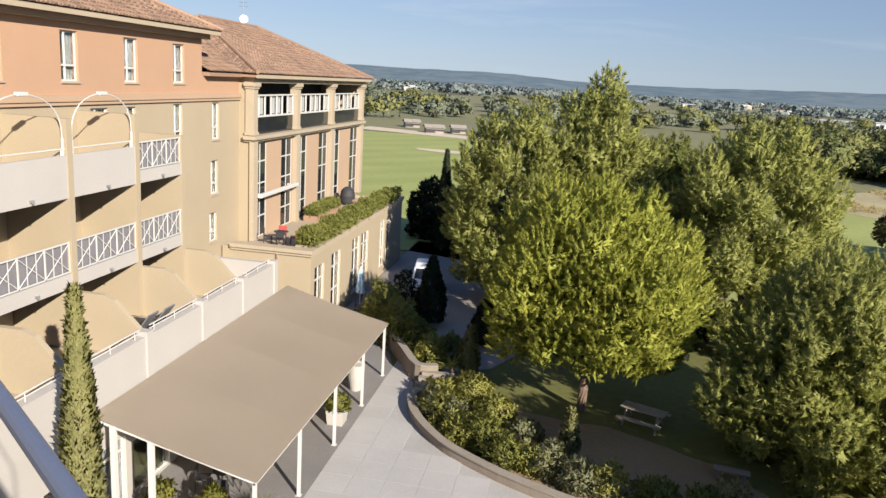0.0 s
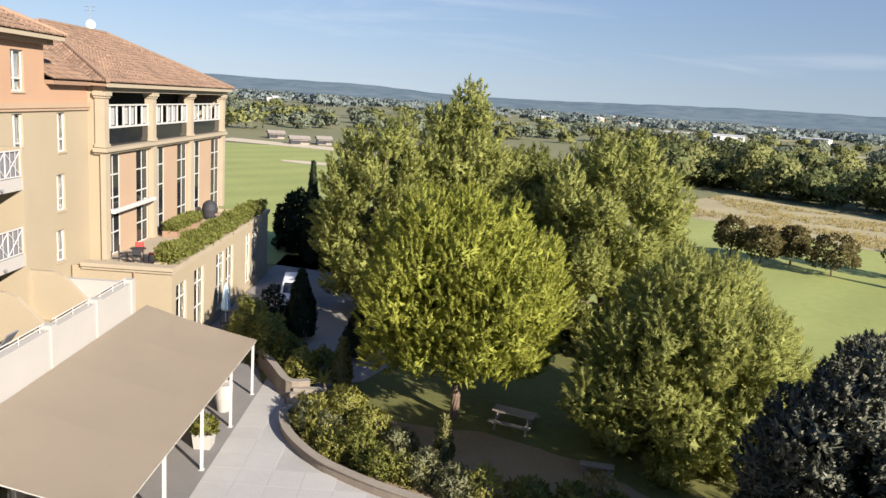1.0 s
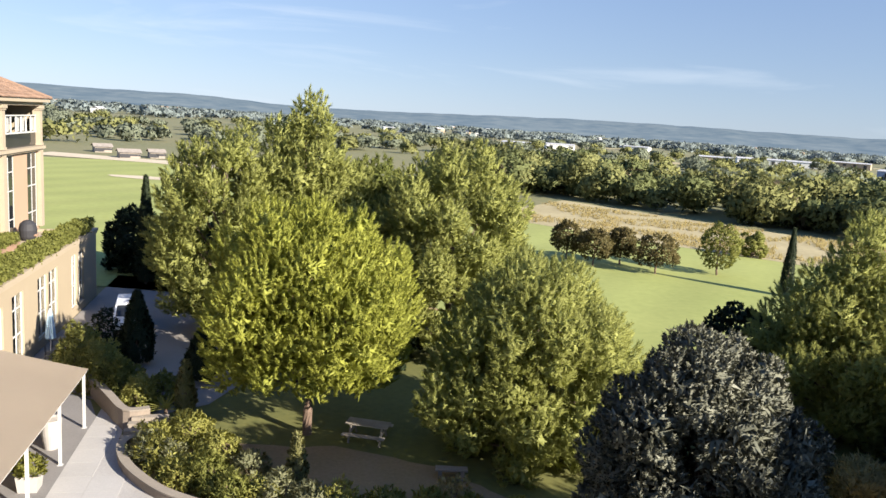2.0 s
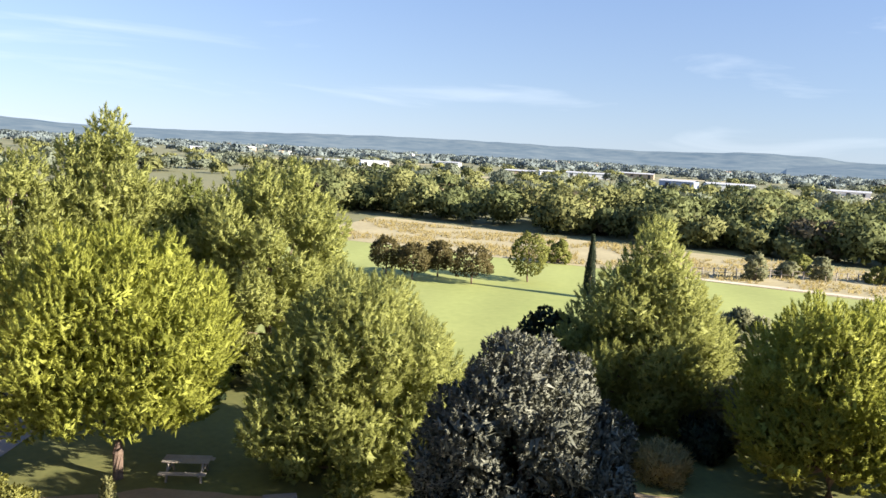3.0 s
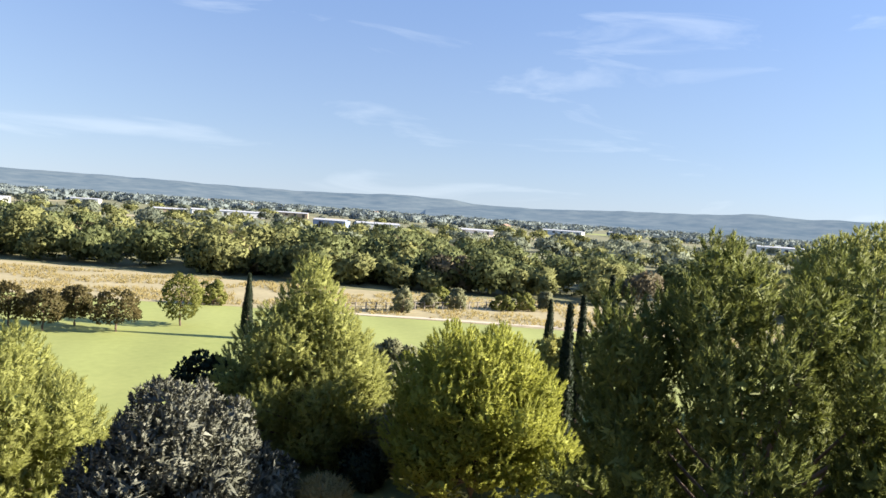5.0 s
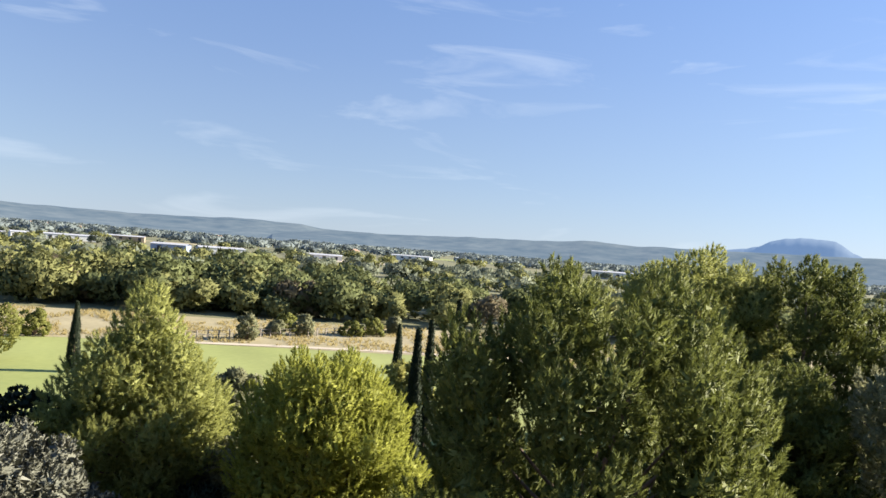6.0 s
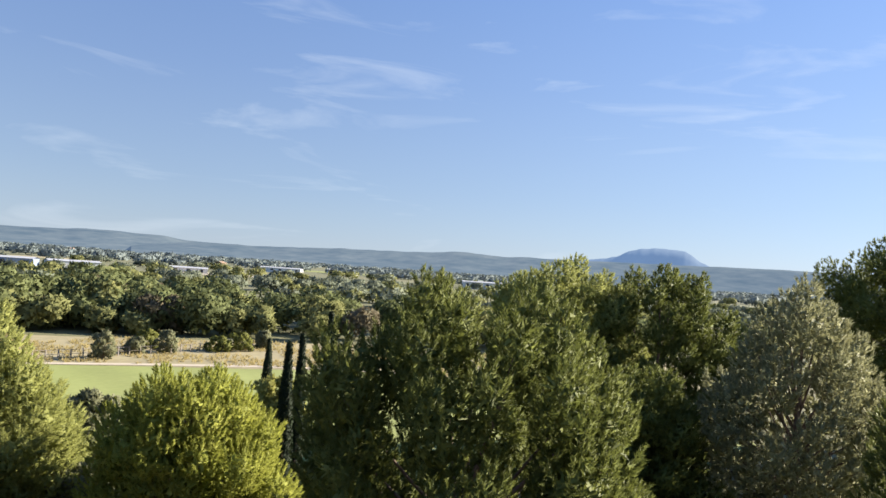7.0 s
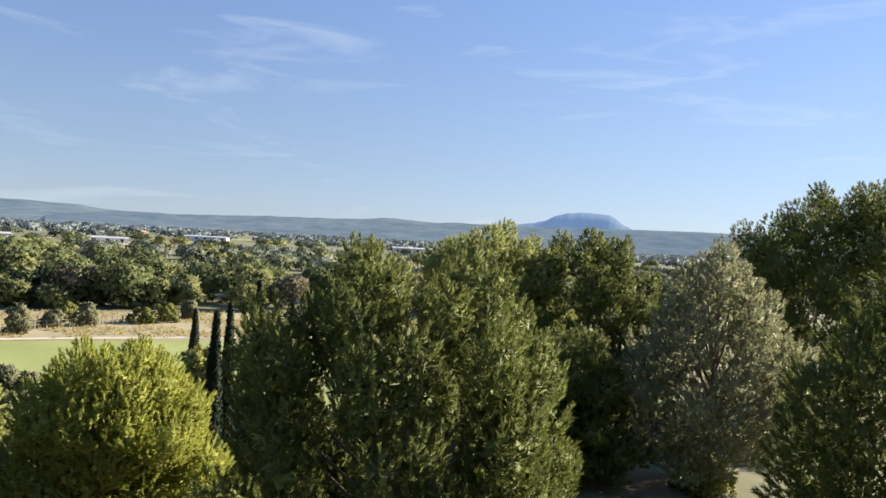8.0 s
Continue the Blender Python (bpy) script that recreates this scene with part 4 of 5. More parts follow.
def garden_wall(pts, height, label):
    """A low rendered wall with a coping, following the points; its outer face lies on them."""
    w = thing("garden_wall", label, "wall", kind="structure")
    left = []
    for i, p in enumerate(pts):
        a, b = Vector(pts[max(i - 1, 0)]), Vector(pts[min(i + 1, len(pts) - 1)])
        d = (b - a).normalized()
        left.append(Vector((-d.y, d.x)))
    for nm, th, off, z0, z1, mk in (("body", 0.28, 0.0, -0.05, height, "wall_low"), ("coping", 0.36, -0.04, height + 0.002, height + 0.06, "stone_dull")):
        bm = bmesh.new()
        rings = []
        for p, n in zip(pts, left):
            o = Vector(p) + n * off
            i_ = Vector(p) + n * (off + th)
            rings.append([bm.verts.new((q.x, q.y, z)) for q, z in ((o, z0), (i_, z0), (i_, z1), (o, z1))])
        for a, b in zip(rings, rings[1:]):
            for k in range(4):
                bm.faces.new((a[k], b[k], b[(k + 1) % 4], a[(k + 1) % 4]))
        bm.faces.new(rings[0][::-1]); bm.faces.new(rings[-1])
        bmesh.ops.recalc_face_normals(bm, faces=bm.faces[:])
        part(nm, bm, M[mk], w)


def smooth(pts, n=4):
    """A rounded run through the points."""
    out = []
    P = [pts[0]] + list(pts) + [pts[-1]]
    for a, b, c, d in zip(P, P[1:], P[2:], P[3:]):
        for k in range(n):
            t = k / n
            out.append(tuple(0.5 * ((2 * b[i]) + (c[i] - a[i]) * t + (2 * a[i] - 5 * b[i] + 4 * c[i] - d[i]) * t * t + (3 * b[i] - a[i] - 3 * c[i] + d[i]) * t ** 3) for i in (0, 1)))
    return out + [tuple(pts[-1])]


M["stone_dull"] = material("dull_stone_coping", (0.26, 0.225, 0.185), 0.9, vary=0.15, big=1.0, fine=16, bump=0.15)
garden_wall(smooth([(-12.6, 39.6), (-10.4, 38.6), (-8.9, 37.0), (-7.6, 34.7), (-6.5, 32.8), (-5.4, 32.9)]), 0.85, "curved low rendered garden wall with a coping")
garden_wall(smooth([(-5.6, 31.6), (-6.25, 30.7), (-5.75, 28.8), (-4.47, 26.9), (-3.26, 25.8), (-1.0, 24.4), (2.0, 23.2), (6.0, 22.3), (12.0, 21.4)]), 0.34, "curved low rendered wall along the planting bed")
sheet("planting_bed", [(-5.4, 31.4), (-6.0, 30.6), (-5.5, 28.9), (-4.2, 27.1), (-3.0, 26.0), (-0.8, 24.7), (2.1, 23.5), (6.1, 22.6), (12.0, 21.7), (12.0, 23.6), (6.4, 24.6), (2.0, 26.2), (-0.8, 27.8), (-2.6, 29.6), (-4.2, 31.6)], 0.02, M["dirt"], "dark soil of the planting bed behind the wall", "soil")
for k in range(4):
    part("step", boxes((-6.4 + 0.1 * k, -4.9 + 0.1 * k, 31.5 + 0.34 * k, 31.5 + 0.34 * (k + 1), 0.0, 0.16 * (k + 1))), M["stone_dull"], tagged(court))


# ---- trees of the garden ----
UMBRELLA = dict(lobe=0.85, count=105, stretch=1.2, rise=0.7, depth=(0.76, 1.08), gap=0.40, shoot=(0.56, 0.17, 0.017, 72), open_=0.42, up=0.9, limbs=40)
ALEPPO = dict(lobe=0.82, count=95, stretch=1.5, rise=0.9, depth=(0.74, 1.06), gap=0.38, shoot=(0.48, 0.20, 0.016, 56), open_=0.5, up=0.6, lift=0.2)
FAR = {**ALEPPO, "gap": 0.44, "shoot": (0.52, 0.27, 0.031, 30)}
pine("broad yellow-green umbrella pine on the lawn", 1.3, 32.0, 10.3, 3.85, 2.8, "parasol", M["pine"], 1, **UMBRELLA)
pine("tall soft-needled pine behind the umbrella pine", -3.6, 48.0, 12.7, 3.8, 1.5, "broad", M["pine_soft"], 2, **{**FAR, "count": 62})
pine("tall pointed pine behind the umbrella pine", 1.3, 50.0, 15.0, 4.4, 1.5, "cone_round", M["pine_soft"], 3, **{**FAR, "count": 90})
pine("dark pine standing between taller pines", 6.2, 52.0, 11.2, 3.0, 1.2, "broad", M["pine_dark"], 17, **{**FAR, "count": 60})
pine("rounded pine at the edge of the fairway", 10.4, 45.0, 12.6, 4.8, 1.0, "broad", M["pine_soft"], 4, **{**FAR, "count": 90})
pine("bushy light green pine with drooping lower boughs", 10.9, 29.7, 8.2, 3.9, 0.3, "broad", M["pine_soft"], 5, **{**ALEPPO, "lobe": 0.8, "count": 82})
pine("dense silver-grey holm oak", 11.8, 18.0, 8.7, 2.85, 0.2, "dome", M["oak"], 6, name="holm_oak", lobe=0.62, count=120, stretch=1.25, rise=0.9, gap=0.24, shoot=(0.26, 0.12, 0.028, 30), open_=0.8, up=0.8, fill=110)
pine("feathery pine beside the fairway", 27.5, 30.7, 10.5, 4.1, 0.3, "cone_round", M["pine_soft"], 7, **{**ALEPPO, "count": 85, "rise": 0.8})
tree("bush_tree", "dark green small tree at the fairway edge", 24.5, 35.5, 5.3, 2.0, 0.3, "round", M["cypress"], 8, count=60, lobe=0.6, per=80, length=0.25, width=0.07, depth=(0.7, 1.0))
pine("compact umbrella pine on the lawn", 29.4, 20.5, 8.6, 3.45, 1.5, "parasol", M["pine"], 9, **{**UMBRELLA, "lobe": 0.8, "count": 105})
pine("large dark green pine close to the hotel", 23.3, 6.1, 13.3, 5.4, 0.4, "parasol", M["pine_dark"], 10, **{**ALEPPO, "lobe": 0.75, "count": 130, "stretch": 1.7, "rise": 1.3, "up": 0.9, "gap": 0.36, "shoot": (0.46, 0.17, 0.015, 50)})
pine("yellow-green pine behind the large pine", 59.4, 8.7, 15.2, 6.0, 1.0, "dome", M["pine_soft"], 11, **{**FAR, "count": 95})
pine("dark pine in the group beyond the lawn", 61.0, 1.2, 15.2, 5.6, 1.0, "dome", M["pine_dark"], 12, **{**FAR, "count": 95})
pine("grey-green open pine with bare twigs", 47.0, -6.8, 14.9, 5.0, 1.6, "cone_round", M["pine_grey"], 13, **{**FAR, "count": 95, "limbs": 60, "fill": 30})
pine("tall dark pine at the edge of the group", 76.6, -22.9, 21.2, 9.5, 3.0, "dome", M["pine_dark"], 14, **{**FAR, "lobe": 1.4, "count": 110, "gap": 0.6})
pine("dark pine close to the hotel corner", 24.8, -9.8, 14.0, 3.8, 2.5, "broad", M["pine_dark"], 15, **{**ALEPPO, "count": 85, "fill": 24})
pine("small shaded pine at the back of the lawn", 46.0, 1.5, 9.0, 3.4, 0.3, "broad", M["pine_dark"], 16, **{**FAR, "count": 70})


def cypress(label, x, y, height, radius, mat, seed, group="cypresses", base=0.15, per=90):
    rng = np.random.default_rng(seed)
    t = thing("cypress", label, "cypress", group, at=pose(x, y, 0))
    bm = bmesh.new()
    tube(bm, [(0, 0, -0.1), (0, 0, height * 0.8)], 0.09 * max(1, radius), 0.02, 8)
    part("trunk", bm, M["bark"], t)
    n = int(per * height * radius * 9)
    h = rng.uniform(0, 1, n) ** 1.1
    r = np.array([PROFILES["spire"](v) for v in h]) * radius * rng.uniform(0.78, 1.06, n)
    a = rng.uniform(0, 6.2832, n)
    r = r * (1 + 0.12 * np.sin(3 * a + 9 * h + seed))
    P = np.stack([r * np.cos(a), r * np.sin(a), base + (height - base) * h], axis=1)
    D = unit(np.stack([0.35 * np.cos(a), 0.35 * np.sin(a), np.ones(n)], axis=1))
    N = unit(np.stack([np.cos(a), np.sin(a), np.full(n, 0.25)], axis=1))
    blades_mesh("crown", P, D, 0.16 + 0.06 * radius, 0.035, 4, 0.35, rng, mat, t, shoot=0.12, normals=N)
    return t


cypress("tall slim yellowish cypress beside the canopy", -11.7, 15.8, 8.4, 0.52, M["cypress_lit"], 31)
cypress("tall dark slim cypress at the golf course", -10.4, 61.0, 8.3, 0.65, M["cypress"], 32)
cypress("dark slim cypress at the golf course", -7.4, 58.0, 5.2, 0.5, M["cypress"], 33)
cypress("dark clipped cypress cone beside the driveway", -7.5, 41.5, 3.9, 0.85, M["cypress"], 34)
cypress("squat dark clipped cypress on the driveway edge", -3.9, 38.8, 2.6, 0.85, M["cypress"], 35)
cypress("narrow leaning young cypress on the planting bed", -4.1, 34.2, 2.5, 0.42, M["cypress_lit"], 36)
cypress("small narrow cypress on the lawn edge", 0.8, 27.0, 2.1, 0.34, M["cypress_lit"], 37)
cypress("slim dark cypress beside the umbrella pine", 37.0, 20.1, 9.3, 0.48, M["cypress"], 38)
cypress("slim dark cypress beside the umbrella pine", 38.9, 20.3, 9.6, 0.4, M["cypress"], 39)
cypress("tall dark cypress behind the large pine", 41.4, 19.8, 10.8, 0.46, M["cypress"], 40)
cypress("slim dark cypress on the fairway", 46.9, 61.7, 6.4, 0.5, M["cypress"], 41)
cypress("small slim cypress at the far fairway edge", 65.0, 37.5, 6.0, 0.45, M["cypress"], 42)


def bush(label, x, y, height, radius, mat, seed, name="bush", blades=5, length=0.16, width=0.035, count=None, shoot=0.1, up=0.5, ground=0.0):
    rng = np.random.default_rng(seed)
    t = thing(name, label, "bush", "garden bushes", at=pose(x, y, ground))
    for k in range(5):
        a = k * 1.256 + rng.uniform(0, 1)
        bm = bmesh.new()
        tube(bm, [(0.05 * math.cos(a), 0.05 * math.sin(a), -0.08), (radius * 0.4 * math.cos(a), radius * 0.4 * math.sin(a), height * 0.6)], 0.035, 0.012, 5)
        part("stem", bm, M["bark"], t)
    c, out, lr = lobes_on(lambda h: PROFILES["dome"](0.2 + 0.8 * h) * radius, 0.05, height, count or int(14 + 16 * radius * height), rng, 0.34 * min(1.2, radius), depth=(0.4, 1.0))
    P, D, N = tufts_on(c, out, lr, 250, rng, up, 0.9)
    blades_mesh("leaves", P, D, length, width, blades, 0.7, rng, mat, t, shoot=shoot, normals=N)
    return t


rs = random.Random(5)
# along the upper wall
for x, y, h, r, mk in ((-9.7, 38.9, 2.9, 1.0, "shrub"), (-8.4, 37.6, 2.4, 1.0, "shrub"), (-7.2, 36.2, 1.9, 0.95, "hedge"), (-6.2, 35.0, 1.5, 0.8, "shrub"), (-10.9, 39.9, 1.1, 0.6, "hedge"), (-9.4, 42.9, 2.6, 0.7, "cypress"), (-5.4, 36.0, 1.3, 0.8, "hedge")):
    bush("leafy garden shrub above the low wall", x, y, h, r, M[mk], rs.randrange(999))
# along the lower wall
for i in range(17):
    u = i / 16
    x = np.interp(u, [0, 0.25, 0.5, 0.75, 1], [-5.0, -3.7, -1.6, 2.2, 8.5]) + rs.uniform(-0.2, 0.2)
    y = np.interp(u, [0, 0.25, 0.5, 0.75, 1], [30.4, 27.9, 26.0, 24.5, 23.2]) + rs.uniform(-0.1, 0.5)
    bush("leafy shrub in the bed behind the wall", x, y, rs.uniform(0.75, 1.35), rs.uniform(0.5, 0.85), M[rs.choice(["shrub", "shrub", "hedge", "olive"])], rs.randrange(999), length=0.2, width=0.03)
for x, y, h, r, mk in ((-3.5, 31.2, 1.3, 0.9, "shrub"), (-2.2, 29.6, 1.0, 0.8, "shrub"), (-1.0, 28.3, 0.8, 0.7, "olive")):
    bush("low shrub at the edge of the lawn", x, y, h, r, M[mk], rs.randrange(999))
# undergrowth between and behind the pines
# the near-black cypress colour paints the shade that these shrubs stand in
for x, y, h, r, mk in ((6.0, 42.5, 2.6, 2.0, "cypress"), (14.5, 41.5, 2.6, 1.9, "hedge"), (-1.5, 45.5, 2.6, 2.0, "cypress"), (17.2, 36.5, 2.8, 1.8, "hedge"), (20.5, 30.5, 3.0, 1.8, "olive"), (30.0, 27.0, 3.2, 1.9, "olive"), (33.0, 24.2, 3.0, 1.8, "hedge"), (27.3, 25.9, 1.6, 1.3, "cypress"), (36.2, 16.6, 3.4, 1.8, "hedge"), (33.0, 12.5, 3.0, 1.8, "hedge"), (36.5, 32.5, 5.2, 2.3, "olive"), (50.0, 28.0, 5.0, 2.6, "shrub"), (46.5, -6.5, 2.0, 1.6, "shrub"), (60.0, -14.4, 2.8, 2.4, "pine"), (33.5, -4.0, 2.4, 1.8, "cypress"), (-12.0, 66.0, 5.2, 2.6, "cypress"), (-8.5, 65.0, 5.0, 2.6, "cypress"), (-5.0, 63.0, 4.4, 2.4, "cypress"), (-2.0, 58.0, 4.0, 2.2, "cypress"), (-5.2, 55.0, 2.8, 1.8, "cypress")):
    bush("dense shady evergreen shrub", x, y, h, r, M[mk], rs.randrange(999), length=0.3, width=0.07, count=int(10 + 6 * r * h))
# tufts over the dry field
rng = np.random.default_rng(77)
n = 9000
u, v = rng.uniform(0, 1, n), rng.uniform(0.03, 0.97, n)
near = np.stack([np.interp(u, [0, 0.2, 0.45, 0.7, 1], [32, 48, 68, 90, 99]), np.interp(u, [0, 0.2, 0.45, 0.7, 1], [111, 94, 72, 42, 8])], axis=1)
far = np.stack([np.interp(u, [0, 0.2, 0.45, 0.7, 1], [52, 72, 92, 122, 136]), np.interp(u, [0, 0.2, 0.45, 0.7, 1], [142, 118, 90, 50, 10])], axis=1)
P = np.concatenate([near + (far - near) * v[:, None], np.full((n, 1), 0.02)], axis=1)
P = P[np.array([noise.noise((x * 0.12, y * 0.12, 3.0)) for x, y, _ in P]) > -0.12]
field_tufts = blades_mesh("dry_grass", P, np.tile([[0.0, 0.0, 1.0]], (len(P), 1)), 0.5, 0.05, 7, 0.55, rng, M["straw"], normals=np.tile([[0.3, -0.3, 0.9]], (len(P), 1)), corners=3)
tagged(field_tufts, "tufts of straw-coloured grass over the dry field", "grass", kind="stuff")
# straw-coloured clumps
bush("rounded straw-coloured grass clump", 23.3, 24.4, 1.5, 1.15, M["straw"], 71, "grass_clump", blades=5, length=0.34, width=0.018, up=1.2, shoot=0.1)
bush("pale olive clump beside the dry grass", 22.5, 26.3, 1.5, 0.9, M["olive"], 72, "grass_clump", length=0.2, width=0.03)
M["plume"] = leaf_material("white_plumes", (0.62, 0.58, 0.52), (0.45, 0.42, 0.38))
bush("white-plumed grass clump beside the cypresses", 39.6, 19.3, 1.5, 0.55, M["plume"], 74, "grass_clump", length=0.3, width=0.03, up=1.2)
bush("yellow flowering shrub by the wall", 6.4, 25.0, 1.2, 0.6, M["straw"], 73)


def spiky(label, x, y, size, seed, mat="shrub", z=0.0):
    """A rosette of long arching sword leaves."""
    rng = np.random.default_rng(seed)
    t = thing("yucca", label, "plant", "rosette plants", at=pose(x, y, z))
    for k in range(34):
        a, e = k * 2.39996, rng.uniform(0.15, 1.25)
        bm = bmesh.new()
        L = size * rng.uniform(0.75, 1.1)
        ring = []
        for q in range(4):
            u = q / 3
            rad, zz = L * u * math.cos(e), L * (u * math.sin(e) - 0.25 * u * u) + 0.15
            w = 0.045 * size * (1.0 - 0.95 * u)
            c = Vector((rad * math.cos(a), rad * math.sin(a), zz))
            sd = Vector((-math.sin(a), math.cos(a), 0)) * w
            ring.append([bm.verts.new(c - sd), bm.verts.new(c + Vector((0, 0, -0.012))), bm.verts.new(c + sd)])
        for p, q in zip(ring, ring[1:]):
            for j in (0, 1):
                bm.faces.new((p[j], p[j + 1], q[j + 1], q[j]))
        part("leaf", bm, M[mat], t)
    bm = bmesh.new()
    tube(bm, [(0, 0, -0.08), (0, 0, 0.25)], 0.08, 0.06, 8)
    part("stem", bm, M["bark"], t)
    return t


spiky("green spiky yucca beside the garden steps", -4.9, 33.9, 1.15, 51, "shrub", 0.3)
spiky("green spiky yucca in the planting bed", -0.7, 26.6, 0.95, 52)
spiky("green spiky yucca in the planting bed", -1.9, 27.3, 0.9, 53)

# golf course trees
for x, y, h, r, mk in ((31.1, 78.3, 4.2, 1.7, "autumn"), (32.7, 74.5, 3.9, 1.7, "autumn"), (36.4, 75.8, 4.0, 1.4, "autumn"), (38.1, 70.9, 4.1, 2.3, "autumn"), (45.4, 71.2, 5.5, 2.0, "hedge")):
    tree("golf_tree", "small round " + ("russet-leaved" if mk == "autumn" else "green") + " tree on the fairway", x, y, h, r, 1.1, "dome", M[mk], int(x * 10), lobe=0.42, count=70, per=110, length=0.26, width=0.08, blades=3, depth=(0.6, 1.0), up=0.4, trunk_r=0.12, limbs=10, group="golf course trees")
for i, (x, y) in enumerate(((87.7, 66.5), (89.0, 71.0), (77.0, 67.6), (94.5, 62.5), (102.6, 60.3), (57.9, 83.6), (84.0, 68.6), (97.5, 61.0))):
    bush("grey scrubby bush in the dry field", x, y, 2.0 + (i % 3) * 0.6 + (1.0 if i == 0 else 0), 1.5 + (i % 2) * 0.4, M["olive" if i % 2 == 0 else "hedge"], 400 + i, length=0.35, width=0.09, count=16)
fence = thing("field_fence", "weathered post fence along the dry field", "fence")
for i in range(26):
    u = i / 25
    x, y = 68 + 36 * u, 73.4 - 13.2 * u
    part("post", boxes((x - 0.06, x + 0.06, y - 0.06, y + 0.06, -0.05, 1.15)), M["wood"], fence)
bm = bmesh.new()
for zz in (0.55, 1.05):
    tube(bm, [(68, 73.4, zz), (104, 60.2, zz)], 0.03, 0.03, 4)
part("wire", bm, M["wood"], fence)


# ---- far buildings ----
def shed(label, az, dist, width, depth, height, roof_mat, wall_mat, turn=0.0):
    x, y = polar(az, dist)
    t = thing("warehouse", label, "building", "far buildings", at=pose(x, y, 0, 0, 0, -az + turn))
    part("wall", boxes((-width / 2, width / 2, -depth / 2, depth / 2, -0.1, height)), wall_mat, t)
    bm = bmesh.new()
    for k in (-1, 1):
        v = [bm.verts.new(p) for p in ((-width / 2 - 0.4, k * (depth / 2 + 0.4), height + 0.05), (width / 2 + 0.4, k * (depth / 2 + 0.4), height + 0.05), (width / 2 + 0.4, 0, height + 0.9), (-width / 2 - 0.4, 0, height + 0.9))]
        bm.faces.new(v)
    part("roof", bm, roof_mat, t)
    n = max(2, int(width / 7))
    for k in range(n):
        xx = -width / 2 + width * (k + 0.5) / n
        part("door" if k % 3 == 0 else "window", boxes((xx - 1.2, xx + 1.2, -depth / 2 - 0.12, -depth / 2 - 0.02, 0.2 if k % 3 == 0 else height * 0.45, height * 0.8)), M["dark"], t)
    return t


M["roof_pale"] = material("pale_metal_roof", (0.50, 0.50, 0.50), 0.6, vary=0.08, big=0.05, fine=0.5, bump=0)
M["blue_clad"] = material("blue_grey_cladding", (0.26, 0.32, 0.45), 0.7, vary=0.1, big=0.05, fine=0.5, bump=0)
M["ochre"] = material("ochre_house_render", (0.42, 0.32, 0.22), 0.9, vary=0.1, big=0.2, fine=2, bump=0)
for az, dist, w, d, h, mk in ((17.4, 560, 24, 14, 3.6, "shed"), (20.4, 600, 22, 12, 3.6, "shed"), (31.5, 560, 22, 14, 3.4, "ochre"), (33.4, 540, 10, 10, 4.6, "shed"), (36.5, 600, 34, 16, 3.8, "shed"), (43.0, 470, 20, 14, 4.6, "blue_clad"), (46.4, 480, 27, 16, 4.2, "shed"), (53.5, 560, 34, 18, 3.0, "shed"), (60.5, 760, 40, 16, 4.5, "shed"), (75.6, 620, 32, 18, 5.6, "shed"), (40.0, 700, 30, 14, 4.4, "ochre"), (26.0, 760, 24, 14, 4.0, "shed"), (8.0, 900, 30, 14, 4.4, "shed"), (65.0, 900, 34, 16, 5.0, "shed")):
    shed("long pale warehouse on the plain" if mk == "shed" else "blue-clad warehouse on the plain" if mk == "blue_clad" else "ochre rendered building on the plain", az, dist, w, d, h, M["roof_pale"], M[mk], (int(az * 7) % 30) - 15)
for i in range(46):
    az, dist = rs.uniform(-30, 100), rs.uniform(700, 2300)
    x, y = polar(az, dist)
    t = thing("house", "small pale house far off on the plain", "house", "far houses", at=pose(x, y, 0, 0, 0, rs.uniform(0, 90)))
    w = rs.uniform(5, 9)
    part("wall", boxes((-w, w, -4, 4, -0.1, 5)), M["shed" if i % 3 else "ochre"], t)
    bm = bmesh.new()
    for k in (-1, 1):
        bm.faces.new([bm.verts.new(p) for p in ((-w - 0.4, k * 4.5, 4.9), (w + 0.4, k * 4.5, 4.9), (w + 0.4, 0, 6.8), (-w - 0.4, 0, 6.8))])
    part("roof", bm, M["tile_far"] if i % 2 else M["roof_pale"], t)
for az, dist, w in ((-10.8, 205, 8), (-9.0, 210, 6), (-12.5, 225, 7)):
    shed("low farm shed beside the sandy track", az, dist, w * 0.6, 4, 1.4, M["wood"], M["wood"], 10)


